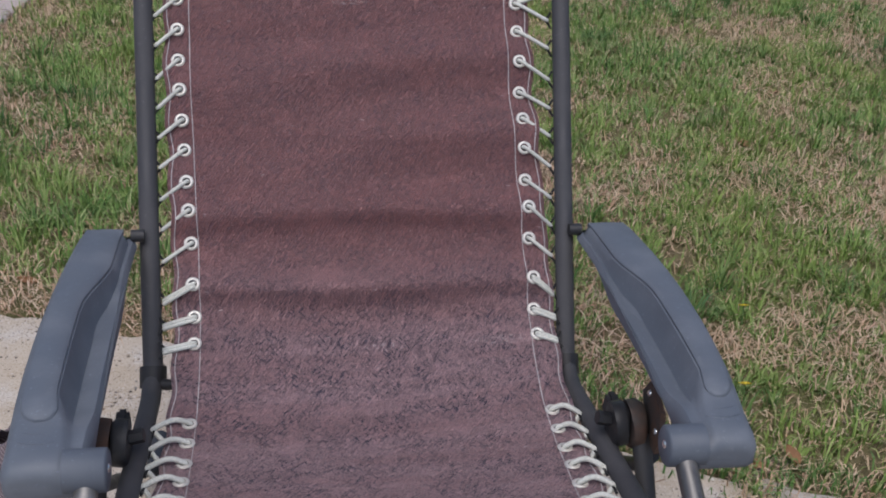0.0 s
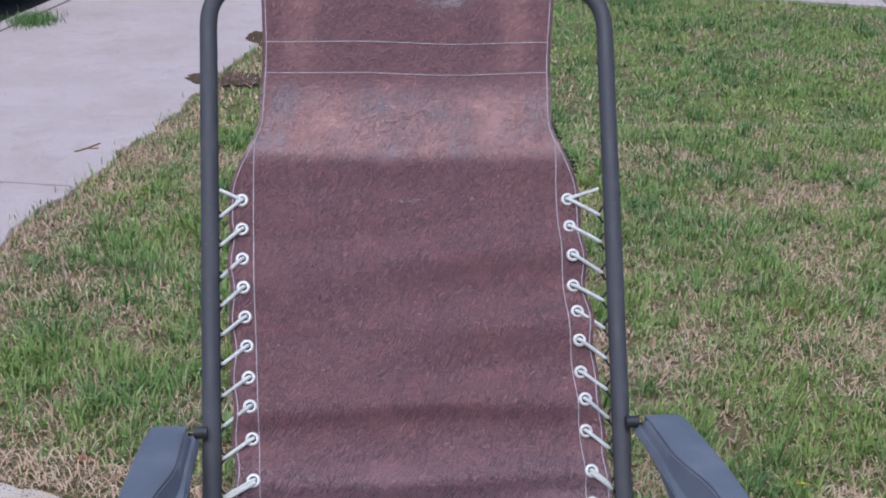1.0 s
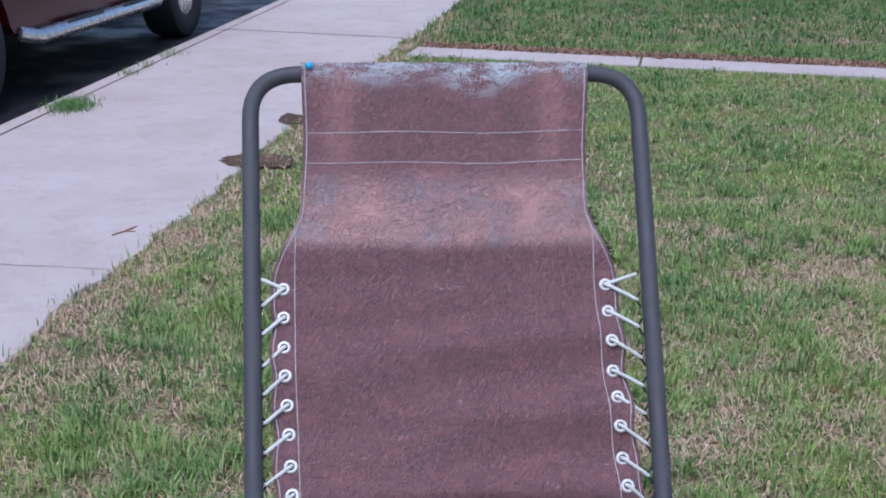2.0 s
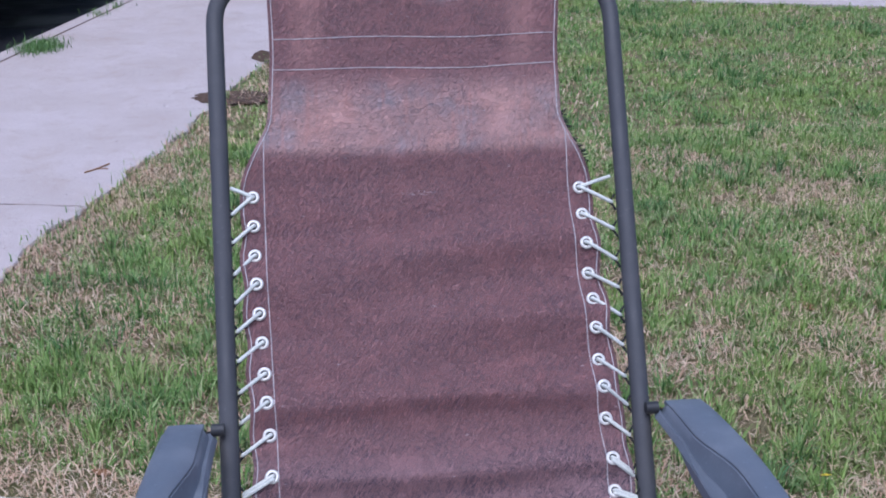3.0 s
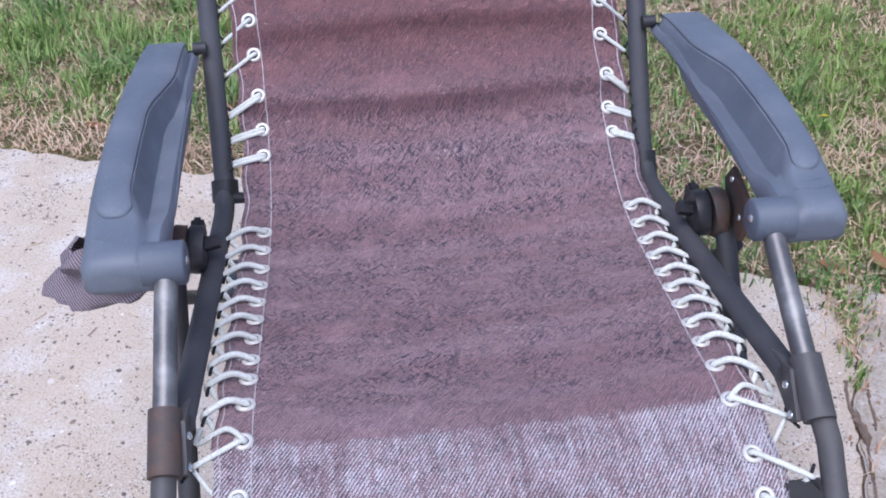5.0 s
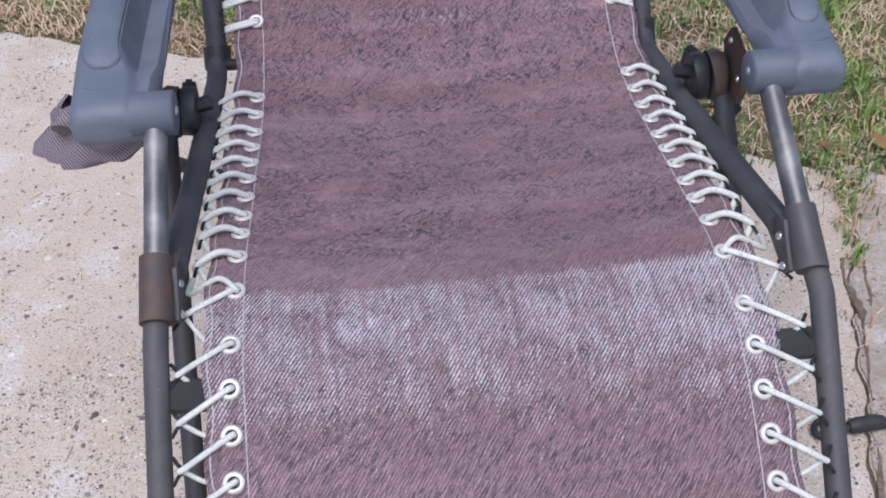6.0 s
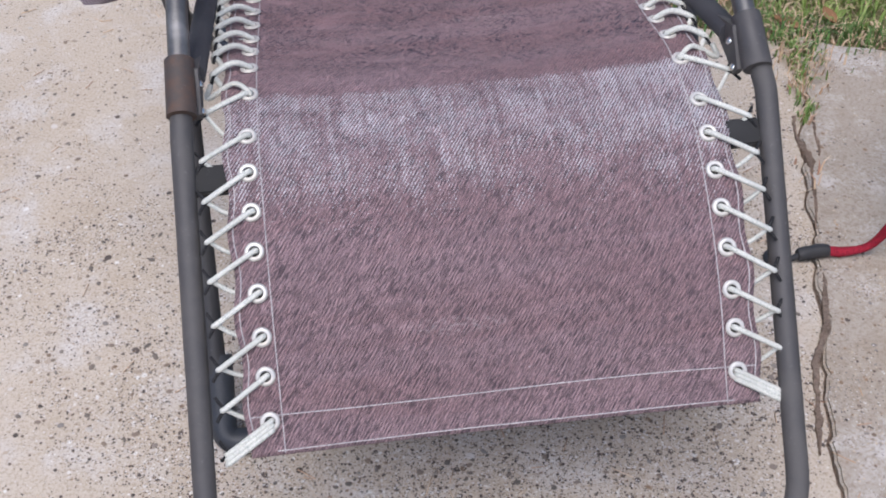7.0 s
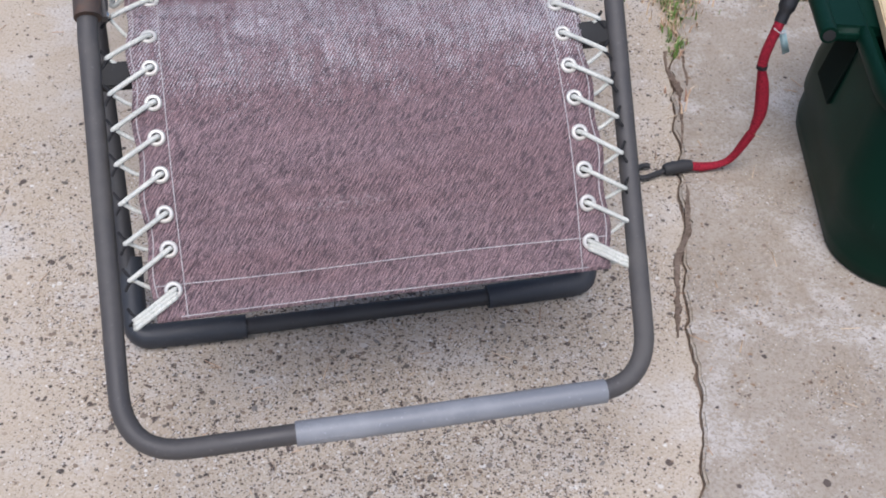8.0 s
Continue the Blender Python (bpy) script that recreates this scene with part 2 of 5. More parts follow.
def concrete_material(name, cement, pebble_amount, stain=0.58):
    """Weathered concrete with exposed small pebbles where the skin has worn away."""
    m = Mat(name, cement, 0.9, spec=0.2)
    v = m.coords()
    big, mid, fine = m.noise(v, 1.7, 5), m.noise(v, 9, 6, 0.7), m.noise(v, 240, 4, 0.75)
    c = m.mix(m.step(big, 0.35, 0.68), cement, tuple(x * k for x, k in zip(cement, (0.88, 0.86, 0.83))))
    c = m.mix(m.math("MULTIPLY", m.step(mid, 0.48, 0.66), stain), c, (0.66, 0.64, 0.62))
    c = m.mix(m.math("MULTIPLY", m.step(m.noise(v, 6.3, 6, 0.75), 0.48, 0.66), 0.55), c, tuple(x * k for x, k in zip(cement, (0.80, 0.74, 0.66))))
    c = m.mix(m.math("MULTIPLY", m.step(fine, 0.46, 0.62), 0.75), c, tuple(x * k for x, k in zip(cement, (0.68, 0.63, 0.57))))
    # worn skin: everywhere a little, most where people step on and off
    xyz = m.node("ShaderNodeSeparateXYZ")
    m.link(v, xyz.inputs[0])
    dx, dy = m.math("MULTIPLY", xyz.outputs[0], 1.6), m.math("SUBTRACT", xyz.outputs[1], 0.52)
    near = m.math("SUBTRACT", 1.0, m.step(m.math("SQRT", m.math("ADD", m.math("MULTIPLY", dx, dx), m.math("MULTIPLY", dy, dy))), 0.15, 0.95))
    worn = m.step(m.math("ADD", m.noise(v, 3.3, 6, 0.7), m.math("MULTIPLY", near, 0.20)), 0.46, 0.76)
    show = None
    for scale, share in ((84, 0.05), (125, 0.26), (190, 0.8), (300, 1.0), (460, 1.0)):
        peb = m.voronoi(v, scale)
        sep = m.node("ShaderNodeSeparateColor")
        m.link(peb.outputs["Color"], sep.inputs[0])
        size = m.math("MULTIPLY_ADD", sep.outputs[1], 0.34, 0.16)
        edge = m.math("ADD", peb.outputs["Distance"], m.math("MULTIPLY_ADD", fine, 0.24, -0.12))
        area = m.math("MULTIPLY_ADD", worn, share, 0.07 * share)
        hit = m.math("MULTIPLY", m.math("LESS_THAN", edge, size), m.math("LESS_THAN", sep.outputs[0], m.math("MULTIPLY", area, pebble_amount)))
        tint = m.ramp(sep.outputs[2], (0.0, (0.05, 0.042, 0.042)), (0.20, (0.12, 0.092, 0.08)), (0.36, (0.30, 0.20, 0.125)), (0.5, (0.20, 0.185, 0.18)), (0.66, (0.56, 0.46, 0.34)), (0.82, (0.42, 0.34, 0.27)), (1.0, (0.74, 0.72, 0.68)))
        c = m.mix(m.math("MULTIPLY", hit, 0.92), c, tint)
        show = hit if show is None else m.math("MAXIMUM", show, hit)
    m.color(c)
    m.bump(m.math("ADD", m.math("MULTIPLY", fine, 0.8), m.math("MULTIPLY", show, 0.5)), 0.65, 0.002)
    return m.m


def pebble_material():
    m = Mat("pebble_stone", (0.2, 0.17, 0.14), 0.7, spec=0.3)
    g = m.node("ShaderNodeNewGeometry")
    c = m.ramp(g.outputs["Random Per Island"], (0.0, (0.07, 0.06, 0.055)), (0.25, (0.14, 0.115, 0.10)), (0.45, (0.24, 0.17, 0.12)), (0.6, (0.20, 0.19, 0.185)), (0.8, (0.40, 0.32, 0.24)), (1.0, (0.58, 0.55, 0.50)))
    m.color(m.mix(m.math("MULTIPLY", m.noise(m.coords(), 500, 3), 0.5), c, (0.35, 0.30, 0.25)))
    return m.m


PEBBLE = pebble_material()
SLAB = concrete_material("walkway_concrete", (0.58, 0.505, 0.415), 1.0)
SLAB_GREY = concrete_material("greyer_walkway_concrete", (0.428, 0.376, 0.318), 0.8)
SIDEWALK = concrete_material("sidewalk_concrete", (0.510, 0.445, 0.430), 0.12, 0.12)


def soil_material(name, a, b, c):
    m = Mat(name, a, 0.95, spec=0.1)
    v = m.coords()
    n1, n2, n3 = m.noise(v, 1.3, 5), m.noise(v, 16, 6, 0.7), m.noise(v, 160, 5, 0.75)
    col = m.mix(m.step(n1, 0.4, 0.62), a, b)
    col = m.mix(m.step(n2, 0.45, 0.65), col, c)
    col = m.mix(m.math("MULTIPLY", m.step(n3, 0.42, 0.7), 0.7), col, tuple(x * 0.35 for x in a))
    m.color(col)
    m.bump(m.math("ADD", n2, n3), 0.8, 0.012)
    return m.m


SOIL = soil_material("lawn_soil", (0.22, 0.17, 0.10), (0.17, 0.20, 0.065), (0.27, 0.23, 0.12))
DIRT = soil_material("joint_dirt", (0.31, 0.225, 0.17), (0.38, 0.30, 0.24), (0.24, 0.175, 0.135))
SPILL = soil_material("dark_soil", (0.13, 0.085, 0.06), (0.16, 0.11, 0.08), (0.09, 0.06, 0.045))


def asphalt_material():
    m = Mat("wet_asphalt", (0.03, 0.03, 0.033), 0.5, spec=0.25)
    v = m.coords()
    wet, fine = m.noise(v, 1.1, 5, 0.6), m.noise(v, 190, 3, 0.7)
    m.color(m.mix(m.step(fine, 0.4, 0.7), (0.014, 0.014, 0.016), (0.036, 0.035, 0.036)))
    m.rough(m.ramp(wet, (0.45, 0.80), (0.62, 0.35)))
    m.bump(fine, 0.5, 0.004)
    return m.m


ASPHALT = asphalt_material()


def blade_material(name, *colors, drift=(0.27, 0.350, 0.075), cool=(0.080, 0.165, 0.072)):
    """Grass blades: each blade takes its own tint, and yellower and cooler patches drift over the lawn."""
    m = Mat(name, colors[0], 0.6, spec=0.3)
    g = m.node("ShaderNodeNewGeometry")
    v = m.coords()
    c = m.ramp(g.outputs["Random Per Island"], *[(i / (len(colors) - 1), k) for i, k in enumerate(colors)])
    c = m.mix(m.math("MULTIPLY", m.step(m.noise(v, 1.5, 4), 0.44, 0.64), 0.55), c, drift)
    c = m.mix(m.math("MULTIPLY", m.step(m.noise(v, 3.7, 4), 0.52, 0.68), 0.45), c, cool)
    m.color(c)
    return m.m


GREEN = blade_material("green_blade", (0.082, 0.172, 0.044), (0.142, 0.262, 0.062), (0.235, 0.355, 0.095), (0.42, 0.46, 0.22))
LUSH = blade_material("lush_blade", (0.050, 0.125, 0.036), (0.095, 0.200, 0.055), (0.170, 0.28, 0.08), drift=(0.17, 0.24, 0.07))
STRAW = blade_material("straw_blade", (0.48, 0.30, 0.19), (0.60, 0.42, 0.28), (0.70, 0.56, 0.41), (0.36, 0.185, 0.125), drift=(0.60, 0.46, 0.28), cool=(0.40, 0.27, 0.20))
LITTER = blade_material("leaf_litter", (0.16, 0.075, 0.05), (0.30, 0.17, 0.11), (0.42, 0.28, 0.19), drift=(0.24, 0.13, 0.09), cool=(0.14, 0.09, 0.06))
def tub_plastic():
    """Deep green moulded plastic with a soft sheen and a few pale scuffs."""
    m = Mat("dark_green_plastic", (0.002, 0.022, 0.014), 0.48, spec=0.12)
    v = m.coords()
    c = m.mix(m.math("MULTIPLY", m.step(m.noise(v, 9, 5), 0.45, 0.7), 0.5), (0.002, 0.021, 0.013), (0.004, 0.030, 0.021))
    scuff = m.step(m.noise(m.coords("Object", (60, 60, 14)), 1.0, 4, 0.7), 0.66, 0.74)
    m.color(m.mix(m.math("MULTIPLY", scuff, 0.25), c, (0.06, 0.10, 0.09)))
    m.bump(m.noise(v, 300, 3), 0.15, 0.0005)
    return m.m


BIN_GREEN = tub_plastic()
RED_PAINT = Mat("red_car_paint", (0.055, 0.005, 0.009), 0.25, 0.2).m
DARK_TRIM = worn_paint("dark_underbody", (0.012, 0.012, 0.013), (0.03, 0.03, 0.03), 0.7)
STEP_CHROME = worn_paint("step_chrome", (0.7, 0.7, 0.7), (0.45, 0.43, 0.4), 0.2, metal=0.9)
GLASS = Mat("car_glass", (0.02, 0.025, 0.03), 0.05).m
FLOWER = Mat("yellow_petal", (0.75, 0.55, 0.03), 0.6).m
LEAF_BROWN = worn_paint("dry_leaf", (0.22, 0.11, 0.05), (0.33, 0.19, 0.09), 0.8)
# near-black green: the shade of the tub's hand hold, put into the colour
RECESS_SHADE = Mat("painted_recess_shade", (0.002, 0.008, 0.006), 0.8, spec=0.1).m
WOOD = worn_paint("pale_board", (0.62, 0.48, 0.28), (0.70, 0.58, 0.38), 0.7)
TAG = Mat("pale_tag", (0.35, 0.50, 0.52), 0.5).m
BLUE = Mat("blue_tack", (0.02, 0.42, 0.75), 0.4).m

def cloth_material():
    m = Mat("striped_cloth", (0.2, 0.16, 0.16), 0.9, spec=0.1)
    v = m.coords("Object", (1, 1, 1), (20, 35, 0))
    w = m.node("ShaderNodeTexWave")
    w.inputs["Scale"].default_value, w.inputs["Distortion"].default_value = 115, 1.2
    m.link(v, w.inputs["Vector"])
    m.color(m.mix(m.step(w.outputs["Fac"], 0.3, 0.8), (0.115, 0.092, 0.102), (0.27, 0.228, 0.245)))
    m.bump(m.noise(v, 300, 3), 0.5, 0.001)
    return m.m


CLOTH = cloth_material()


# ---- mesh helpers ----
def mesh_of(name, bm, material, smooth=True):
    me = bpy.data.meshes.new(name)
    bm.normal_update()
    for e in bm.edges:
        if len(e.link_faces) == 2 and e.calc_face_angle(0.0) > 0.9:
            e.smooth = False
    bm.to_mesh(me)
    bm.free()
    for p in me.polygons:
        p.use_smooth = smooth
    for mt in material if isinstance(material, tuple) else (material,):
        me.materials.append(mt)
    return me


def part(name, bm, material, parent=None, label="", smooth=True):
    """Links a bmesh (or a mesh made before) as one object under a thing or a part."""
    me = mesh_of(name, bm, material, smooth) if isinstance(bm, bmesh.types.BMesh) else bm
    ob = new(name, me)
    if parent is not None:
        ob.parent = parent
    return tagged(ob, label)


def thing(name, label, category, group="", kind=""):
    return tagged(new(name), label, category, group, kind)


def spline(points, steps=10):
    """Catmull-Rom through the points."""
    p = [Vector(q) for q in points]
    p = [2 * p[0] - p[1]] + p + [2 * p[-1] - p[-2]]
    out = []
    for i in range(1, len(p) - 2):
        a, b, c, d = p[i - 1:i + 3]
        for k in range(steps):
            t = k / steps
            out.append(0.5 * (2 * b + (c - a) * t + (2 * a - 5 * b + 4 * c - d) * t * t + (3 * b - a - 3 * c + d) * t ** 3))
    return out + [p[-2]]


def fillet(points, radius, steps=7):
    """Rounds the inner corners of a line."""
    p = [Vector(q) for q in points]
    out = [p[0]]
    for a, b, c in zip(p, p[1:], p[2:]):
        u, v = (a - b).normalized(), (c - b).normalized()
        ang = u.angle(v)
        cut = min(radius / math.tan(ang / 2), (a - b).length * 0.48, (c - b).length * 0.48)
        s, e = b + u * cut, b + v * cut
        for k in range(steps + 1):
            t = k / steps
            out.append((1 - t) ** 2 * s + 2 * t * (1 - t) * b + t * t * e)
    return out + [p[-1]]


def sweep(points, radius, n=12, bm=None, caps=True, flat=1.0, up=None):
    """A tube along a line; radius may be one number or one per point; flat squeezes its second axis."""
    bm = bm or bmesh.new()
    p = [Vector(q) for q in points]
    rings, side = [], None
    for i, q in enumerate(p):
        d = (p[min(i + 1, len(p) - 1)] - p[max(i - 1, 0)]).normalized()
        if side is None:
            ref = Vector(up) if up else (Vector((0, 0, 1)) if abs(d.z) < 0.9 else Vector((1, 0, 0)))
            side = d.cross(ref).normalized()
        side = (side - d * side.dot(d)).normalized()
        other = d.cross(side)
        r = radius[i] if isinstance(radius, (list, tuple)) else radius
        rings.append([bm.verts.new(q + r * (math.cos(2 * math.pi * k / n) * side + flat * math.sin(2 * math.pi * k / n) * other)) for k in range(n)])
    for a, b in zip(rings, rings[1:]):
        for k in range(n):
            bm.faces.new((a[k], b[k], b[(k + 1) % n], a[(k + 1) % n]))
    if caps:
        bm.faces.new(rings[0])
        bm.faces.new(rings[-1][::-1])
    bmesh.ops.recalc_face_normals(bm, faces=bm.faces)
    return bm


def loft(sections, bm=None, caps=True):
    """A skin over closed sections with equal numbers of points."""
    bm = bm or bmesh.new()
    rows = [[bm.verts.new(q) for q in s] for s in sections]
    n = len(rows[0])
    for a, b in zip(rows, rows[1:]):
        for k in range(n):
            bm.faces.new((a[k], a[(k + 1) % n], b[(k + 1) % n], b[k]))
    if caps:
        bm.faces.new(rows[0][::-1])
        bm.faces.new(rows[-1])
    bmesh.ops.recalc_face_normals(bm, faces=bm.faces)
    return bm


def box(size, at=(0, 0, 0), bevel=0.003, m=None, segments=2):
    bm = bmesh.new()
    bmesh.ops.create_cube(bm, size=1.0, matrix=Matrix.Diagonal((*size, 1)))
    if bevel:
        bmesh.ops.bevel(bm, geom=list(bm.edges), offset=bevel, segments=segments, affect="EDGES")
    bmesh.ops.transform(bm, matrix=Matrix.Translation(at) @ (m or Matrix()), verts=bm.verts)
    return bm


def plate(outline, z0, z1, bevel=0.0):
    """A flat piece with the outline, between two heights."""
    bm = bmesh.new()
    f = bm.faces.new([bm.verts.new((x, y, z1)) for x, y in outline])
    if f.normal.z < 0:
        f.normal_flip()
    top = list(f.edges)
    ext = bmesh.ops.extrude_face_region(bm, geom=[f])
    vs = [g for g in ext["geom"] if isinstance(g, bmesh.types.BMVert)]
    bmesh.ops.translate(bm, vec=(0, 0, z0 - z1), verts=vs)
    bmesh.ops.recalc_face_normals(bm, faces=bm.faces)
    if bevel:
        bmesh.ops.bevel(bm, geom=[e for e in bm.edges if all(abs(v.co.z - z1) < 1e-6 for v in e.verts)], offset=bevel, segments=2, affect="EDGES")
    return bm


# ---- the ground ----
random.seed(4)
WALK_DIR = Vector((0.205, 0.979))


def sw_right(y):
    return -0.80 + 0.236 * (y - 4.07)


def sw_left(y):
    return -1.83 + 0.197 * (y - 5.82)


def far_edge(x):
    """Where the walkway slabs end and the lawn begins."""
    t = max(0.0, min(1.0, (x - 0.1) / 0.5))
    return 1.77 - 0.36 * x - 0.10 * t * t * (3 - 2 * t)


def crack_x(y):
    return 0.331 + 0.31 * (y - 0.384)


def creep(y):
    """How far the lawn has grown over the sidewalk's edge."""
    return 0.05 + 0.07 * noise.noise(Vector((0.3, y * 1.1, 7))) + 0.05 * noise.noise(Vector((0.7, y * 4.3, 2))) + 0.02 * noise.noise(Vector((0.1, y * 13, 4)))


ROAD_Z = -0.14
ground = new("ground")
tagged(ground, "patchy spring lawn with bare brown soil and dead grass", "ground", kind="structure")
bm = bmesh.new()
ys = [-400, -40, -6, -2, 0, 1, 1.5, 2, 3, 4, 5, 6, 7, 8, 9, 10, 12, 15, 20, 40, 400]
cols = []
for y in ys:
    yc = max(-40, min(40, y))
    xl = sw_left(yc) - 0.06
    cols.append([bm.verts.new((x, y, -0.014)) for x in (xl, xl + 0.8, xl + 2, xl + 4, xl + 8, 60, 400)])
for a, b in zip(cols, cols[1:]):
    for k in range(len(a) - 1):
        bm.faces.new((a[k], a[k + 1], b[k + 1], b[k]))
part("soil", bm, SOIL, ground)

road = new("road")
tagged(road, "wet dark asphalt street beside the kerb", "road", kind="structure")
bm = bmesh.new()
cols = []
for y in ys:
    yc = max(-40, min(40, y))
    cols.append([bm.verts.new((x, y, ROAD_Z)) for x in (-400, -30, -8, sw_left(yc) + 0.02)])
for a, b in zip(cols, cols[1:]):
    for k in range(3):
        bm.faces.new((a[k], a[k + 1], b[k + 1], b[k]))
part("asphalt", bm, ASPHALT, road)


def wobble(a, b, n, amp, seed):
    """A line from a to b in n steps with an uneven course."""
    rnd = random.Random(seed)
    a, b = Vector(a), Vector(b)
    side = Vector((-(b - a).y, (b - a).x)).normalized()
    out, w = [], 0.0
    for i in range(n + 1):
        w = 0.6 * w + rnd.uniform(-amp, amp)
        q = a.lerp(b, i / n) + side * (w if 0 < i < n else 0)
        out.append((q.x, q.y))
    return out


# walkway: two weathered slabs on either side of an uneven open joint
walkway = new("pavement")
tagged(walkway, "weathered concrete walkway slabs with exposed pebbles", "pavement", kind="structure")
JOINT_END = far_edge(0.69)
mid_line = [(crack_x(y) + 0.020 * noise.noise(Vector((0, y * 5, 1))) + 0.010 * noise.noise(Vector((0, y * 19, 5))) + 0.005 * noise.noise(Vector((0, y * 60, 5))), y) for y in np.arange(-4, JOINT_END, 0.009)]
edge_l = [(x - 0.0012 - 0.004 * abs(noise.noise(Vector((3, y * 45, 1)))) - 0.006 * max(0, noise.noise(Vector((9, y * 7, 3)))), y) for x, y in mid_line]
edge_r = [(x + 0.0012 + 0.004 * abs(noise.noise(Vector((5, y * 45, 8)))) + 0.014 * max(0, noise.noise(Vector((2, y * 5.5, 6))) - 0.1), y) for x, y in mid_line]


def ragged(x0, x1, amp, seed):
    """The worn far edge of the slabs."""
    return [(x, far_edge(x) + amp * noise.noise(Vector((x * 14, seed, 0))) + 0.4 * amp * noise.noise(Vector((x * 60, seed, 3)))) for x in np.arange(x0, x1, 0.02 if x1 > x0 else -0.02)]


far_l = ragged(edge_l[-1][0] - 0.004, -1.2, 0.02, 2.0) + [(sw_right(2.2) + 0.012, 2.2)]
far_r = ragged(edge_r[-1][0] + 0.004, 5, 0.02, 5.0)
part("slab", plate(edge_l + far_l + [(sw_right(-4) + 0.012, -4)], -0.10, 0.0, 0.003), SLAB, walkway, smooth=False)
part("slab", plate(edge_r + far_r + [(5, -4)], -0.10, 0.002, 0.003), SLAB_GREY, walkway, smooth=False)
part("joint_fill", plate([(crack_x(-4) - 0.05, -4), (crack_x(1.5) - 0.05, 1.5), (crack_x(1.5) + 0.06, 1.5), (crack_x(-4) + 0.06, -4)], -0.05, -0.007), DIRT, walkway, "brown dirt in the joint", smooth=False)

# sidewalk along the street, in cast slabs, with a kerb
sidewalk = new("sidewalk")
tagged(sidewalk, "pale grey concrete sidewalk with fine cracks", "sidewalk", kind="structure")
joints = [-6.0, -2.0, 1.2, 3.97, 9.42, 12.4, 15.6, 20, 30, 60]
for i, (a, b) in enumerate(zip(joints, joints[1:])):
    slope_a, slope_b = (-0.19 if q == 3.97 else -0.33 for q in (a, b))
    g = 0.004 if 3.97 in (a, b) else 0.030
    la, lb, ra, rb = sw_left(a) + 0.006, sw_left(b) + 0.006, sw_right(a), sw_right(b)
    near = wobble((la, a + g), (ra, a + g + slope_a * (ra - la)), 22, 0.006 if a == 3.97 else 0.001, i)
    far = wobble((rb, b - g + slope_b * (rb - lb)), (lb, b - g), 22, 0.006 if b == 3.97 else 0.001, i + 40)
    if b == 3.97:
        far = [(x, y + 0.003) for x, y in wobble((rb, b - 0.003 + slope_b * (rb - lb)), (lb, b - 0.003), 22, 0.006, 77)]
    right = [(sw_right(y) - creep(y) * (2 < y < 9), y) for y in np.arange(a + 0.05 + slope_a * (ra - la), b - 0.05 + slope_b * (rb - lb), 0.03)] if 1 < b < 14 else []
    if right:
        near, far = near[:-1] + [(right[0][0], near[-1][1])], [(right[-1][0], far[0][1])] + far[1:]
        near = [q for q in near if q[0] <= right[0][0]]
        far = [q for q in far if q[0] <= right[-1][0]]
    part("slab", plate(near + right + far, -0.12, 0.0, 0.003), SIDEWALK, sidewalk, smooth=False)
kerb = new("kerb")
tagged(kerb, "worn concrete kerb between sidewalk and street", "kerb", kind="structure")
for a, b in zip(joints, joints[1:]):
    part("kerb_stone", plate([(sw_left(a) - 0.125, a + 0.004), (sw_left(a) - 0.005, a + 0.004), (sw_left(b) - 0.005, b - 0.004), (sw_left(b) - 0.125, b - 0.004)], -0.3, -0.004, 0.012), SIDEWALK, kerb, smooth=False)
part("joint_fill", plate([(sw_left(-6) - 0.01, -6), (sw_right(-6) - 0.3, -6), (sw_right(60) - 0.3, 60), (sw_left(60) - 0.01, 60)], -0.2, -0.002), SPILL, sidewalk, "dark dirt in the joints", smooth=False)

# the narrow path that leaves the sidewalk across the lawn
path = new("garden_path")
tagged(path, "narrow pale concrete path across the lawn", "path", kind="structure")
p0, p1 = Vector((0.30, 8.33)), Vector((14.0, 4.3))
cuts = [0, 0.115, 0.24, 0.37, 0.52, 0.68, 0.84, 1.0]
for i, (a, b) in enumerate(zip(cuts, cuts[1:])):
    q, r = p0.lerp(p1, a + 0.0006), p0.lerp(p1, b - 0.0006)
    w = Vector((0.283, 0.959)) * 0.20
    part("slab", plate(wobble(q - w, r - w, 14, 0.006, i) + wobble(r + w, q + w, 14, 0.006, i + 20), -0.1, 0.002, 0.004), SIDEWALK, path, smooth=False)


# ---- grass ----
def on_paving(x, y):
    if y < far_edge(x) + 0.0 and x < 5:
        return True
    if x < sw_right(y) - creep(y) * (2 < y < 9):
        return True
    d = Vector((x, y)) - p0
    along = d.dot(Vector((0.959, -0.283)))
    return along > -0.05 and abs(d.dot(Vector((0.283, 0.959)))) < 0.17


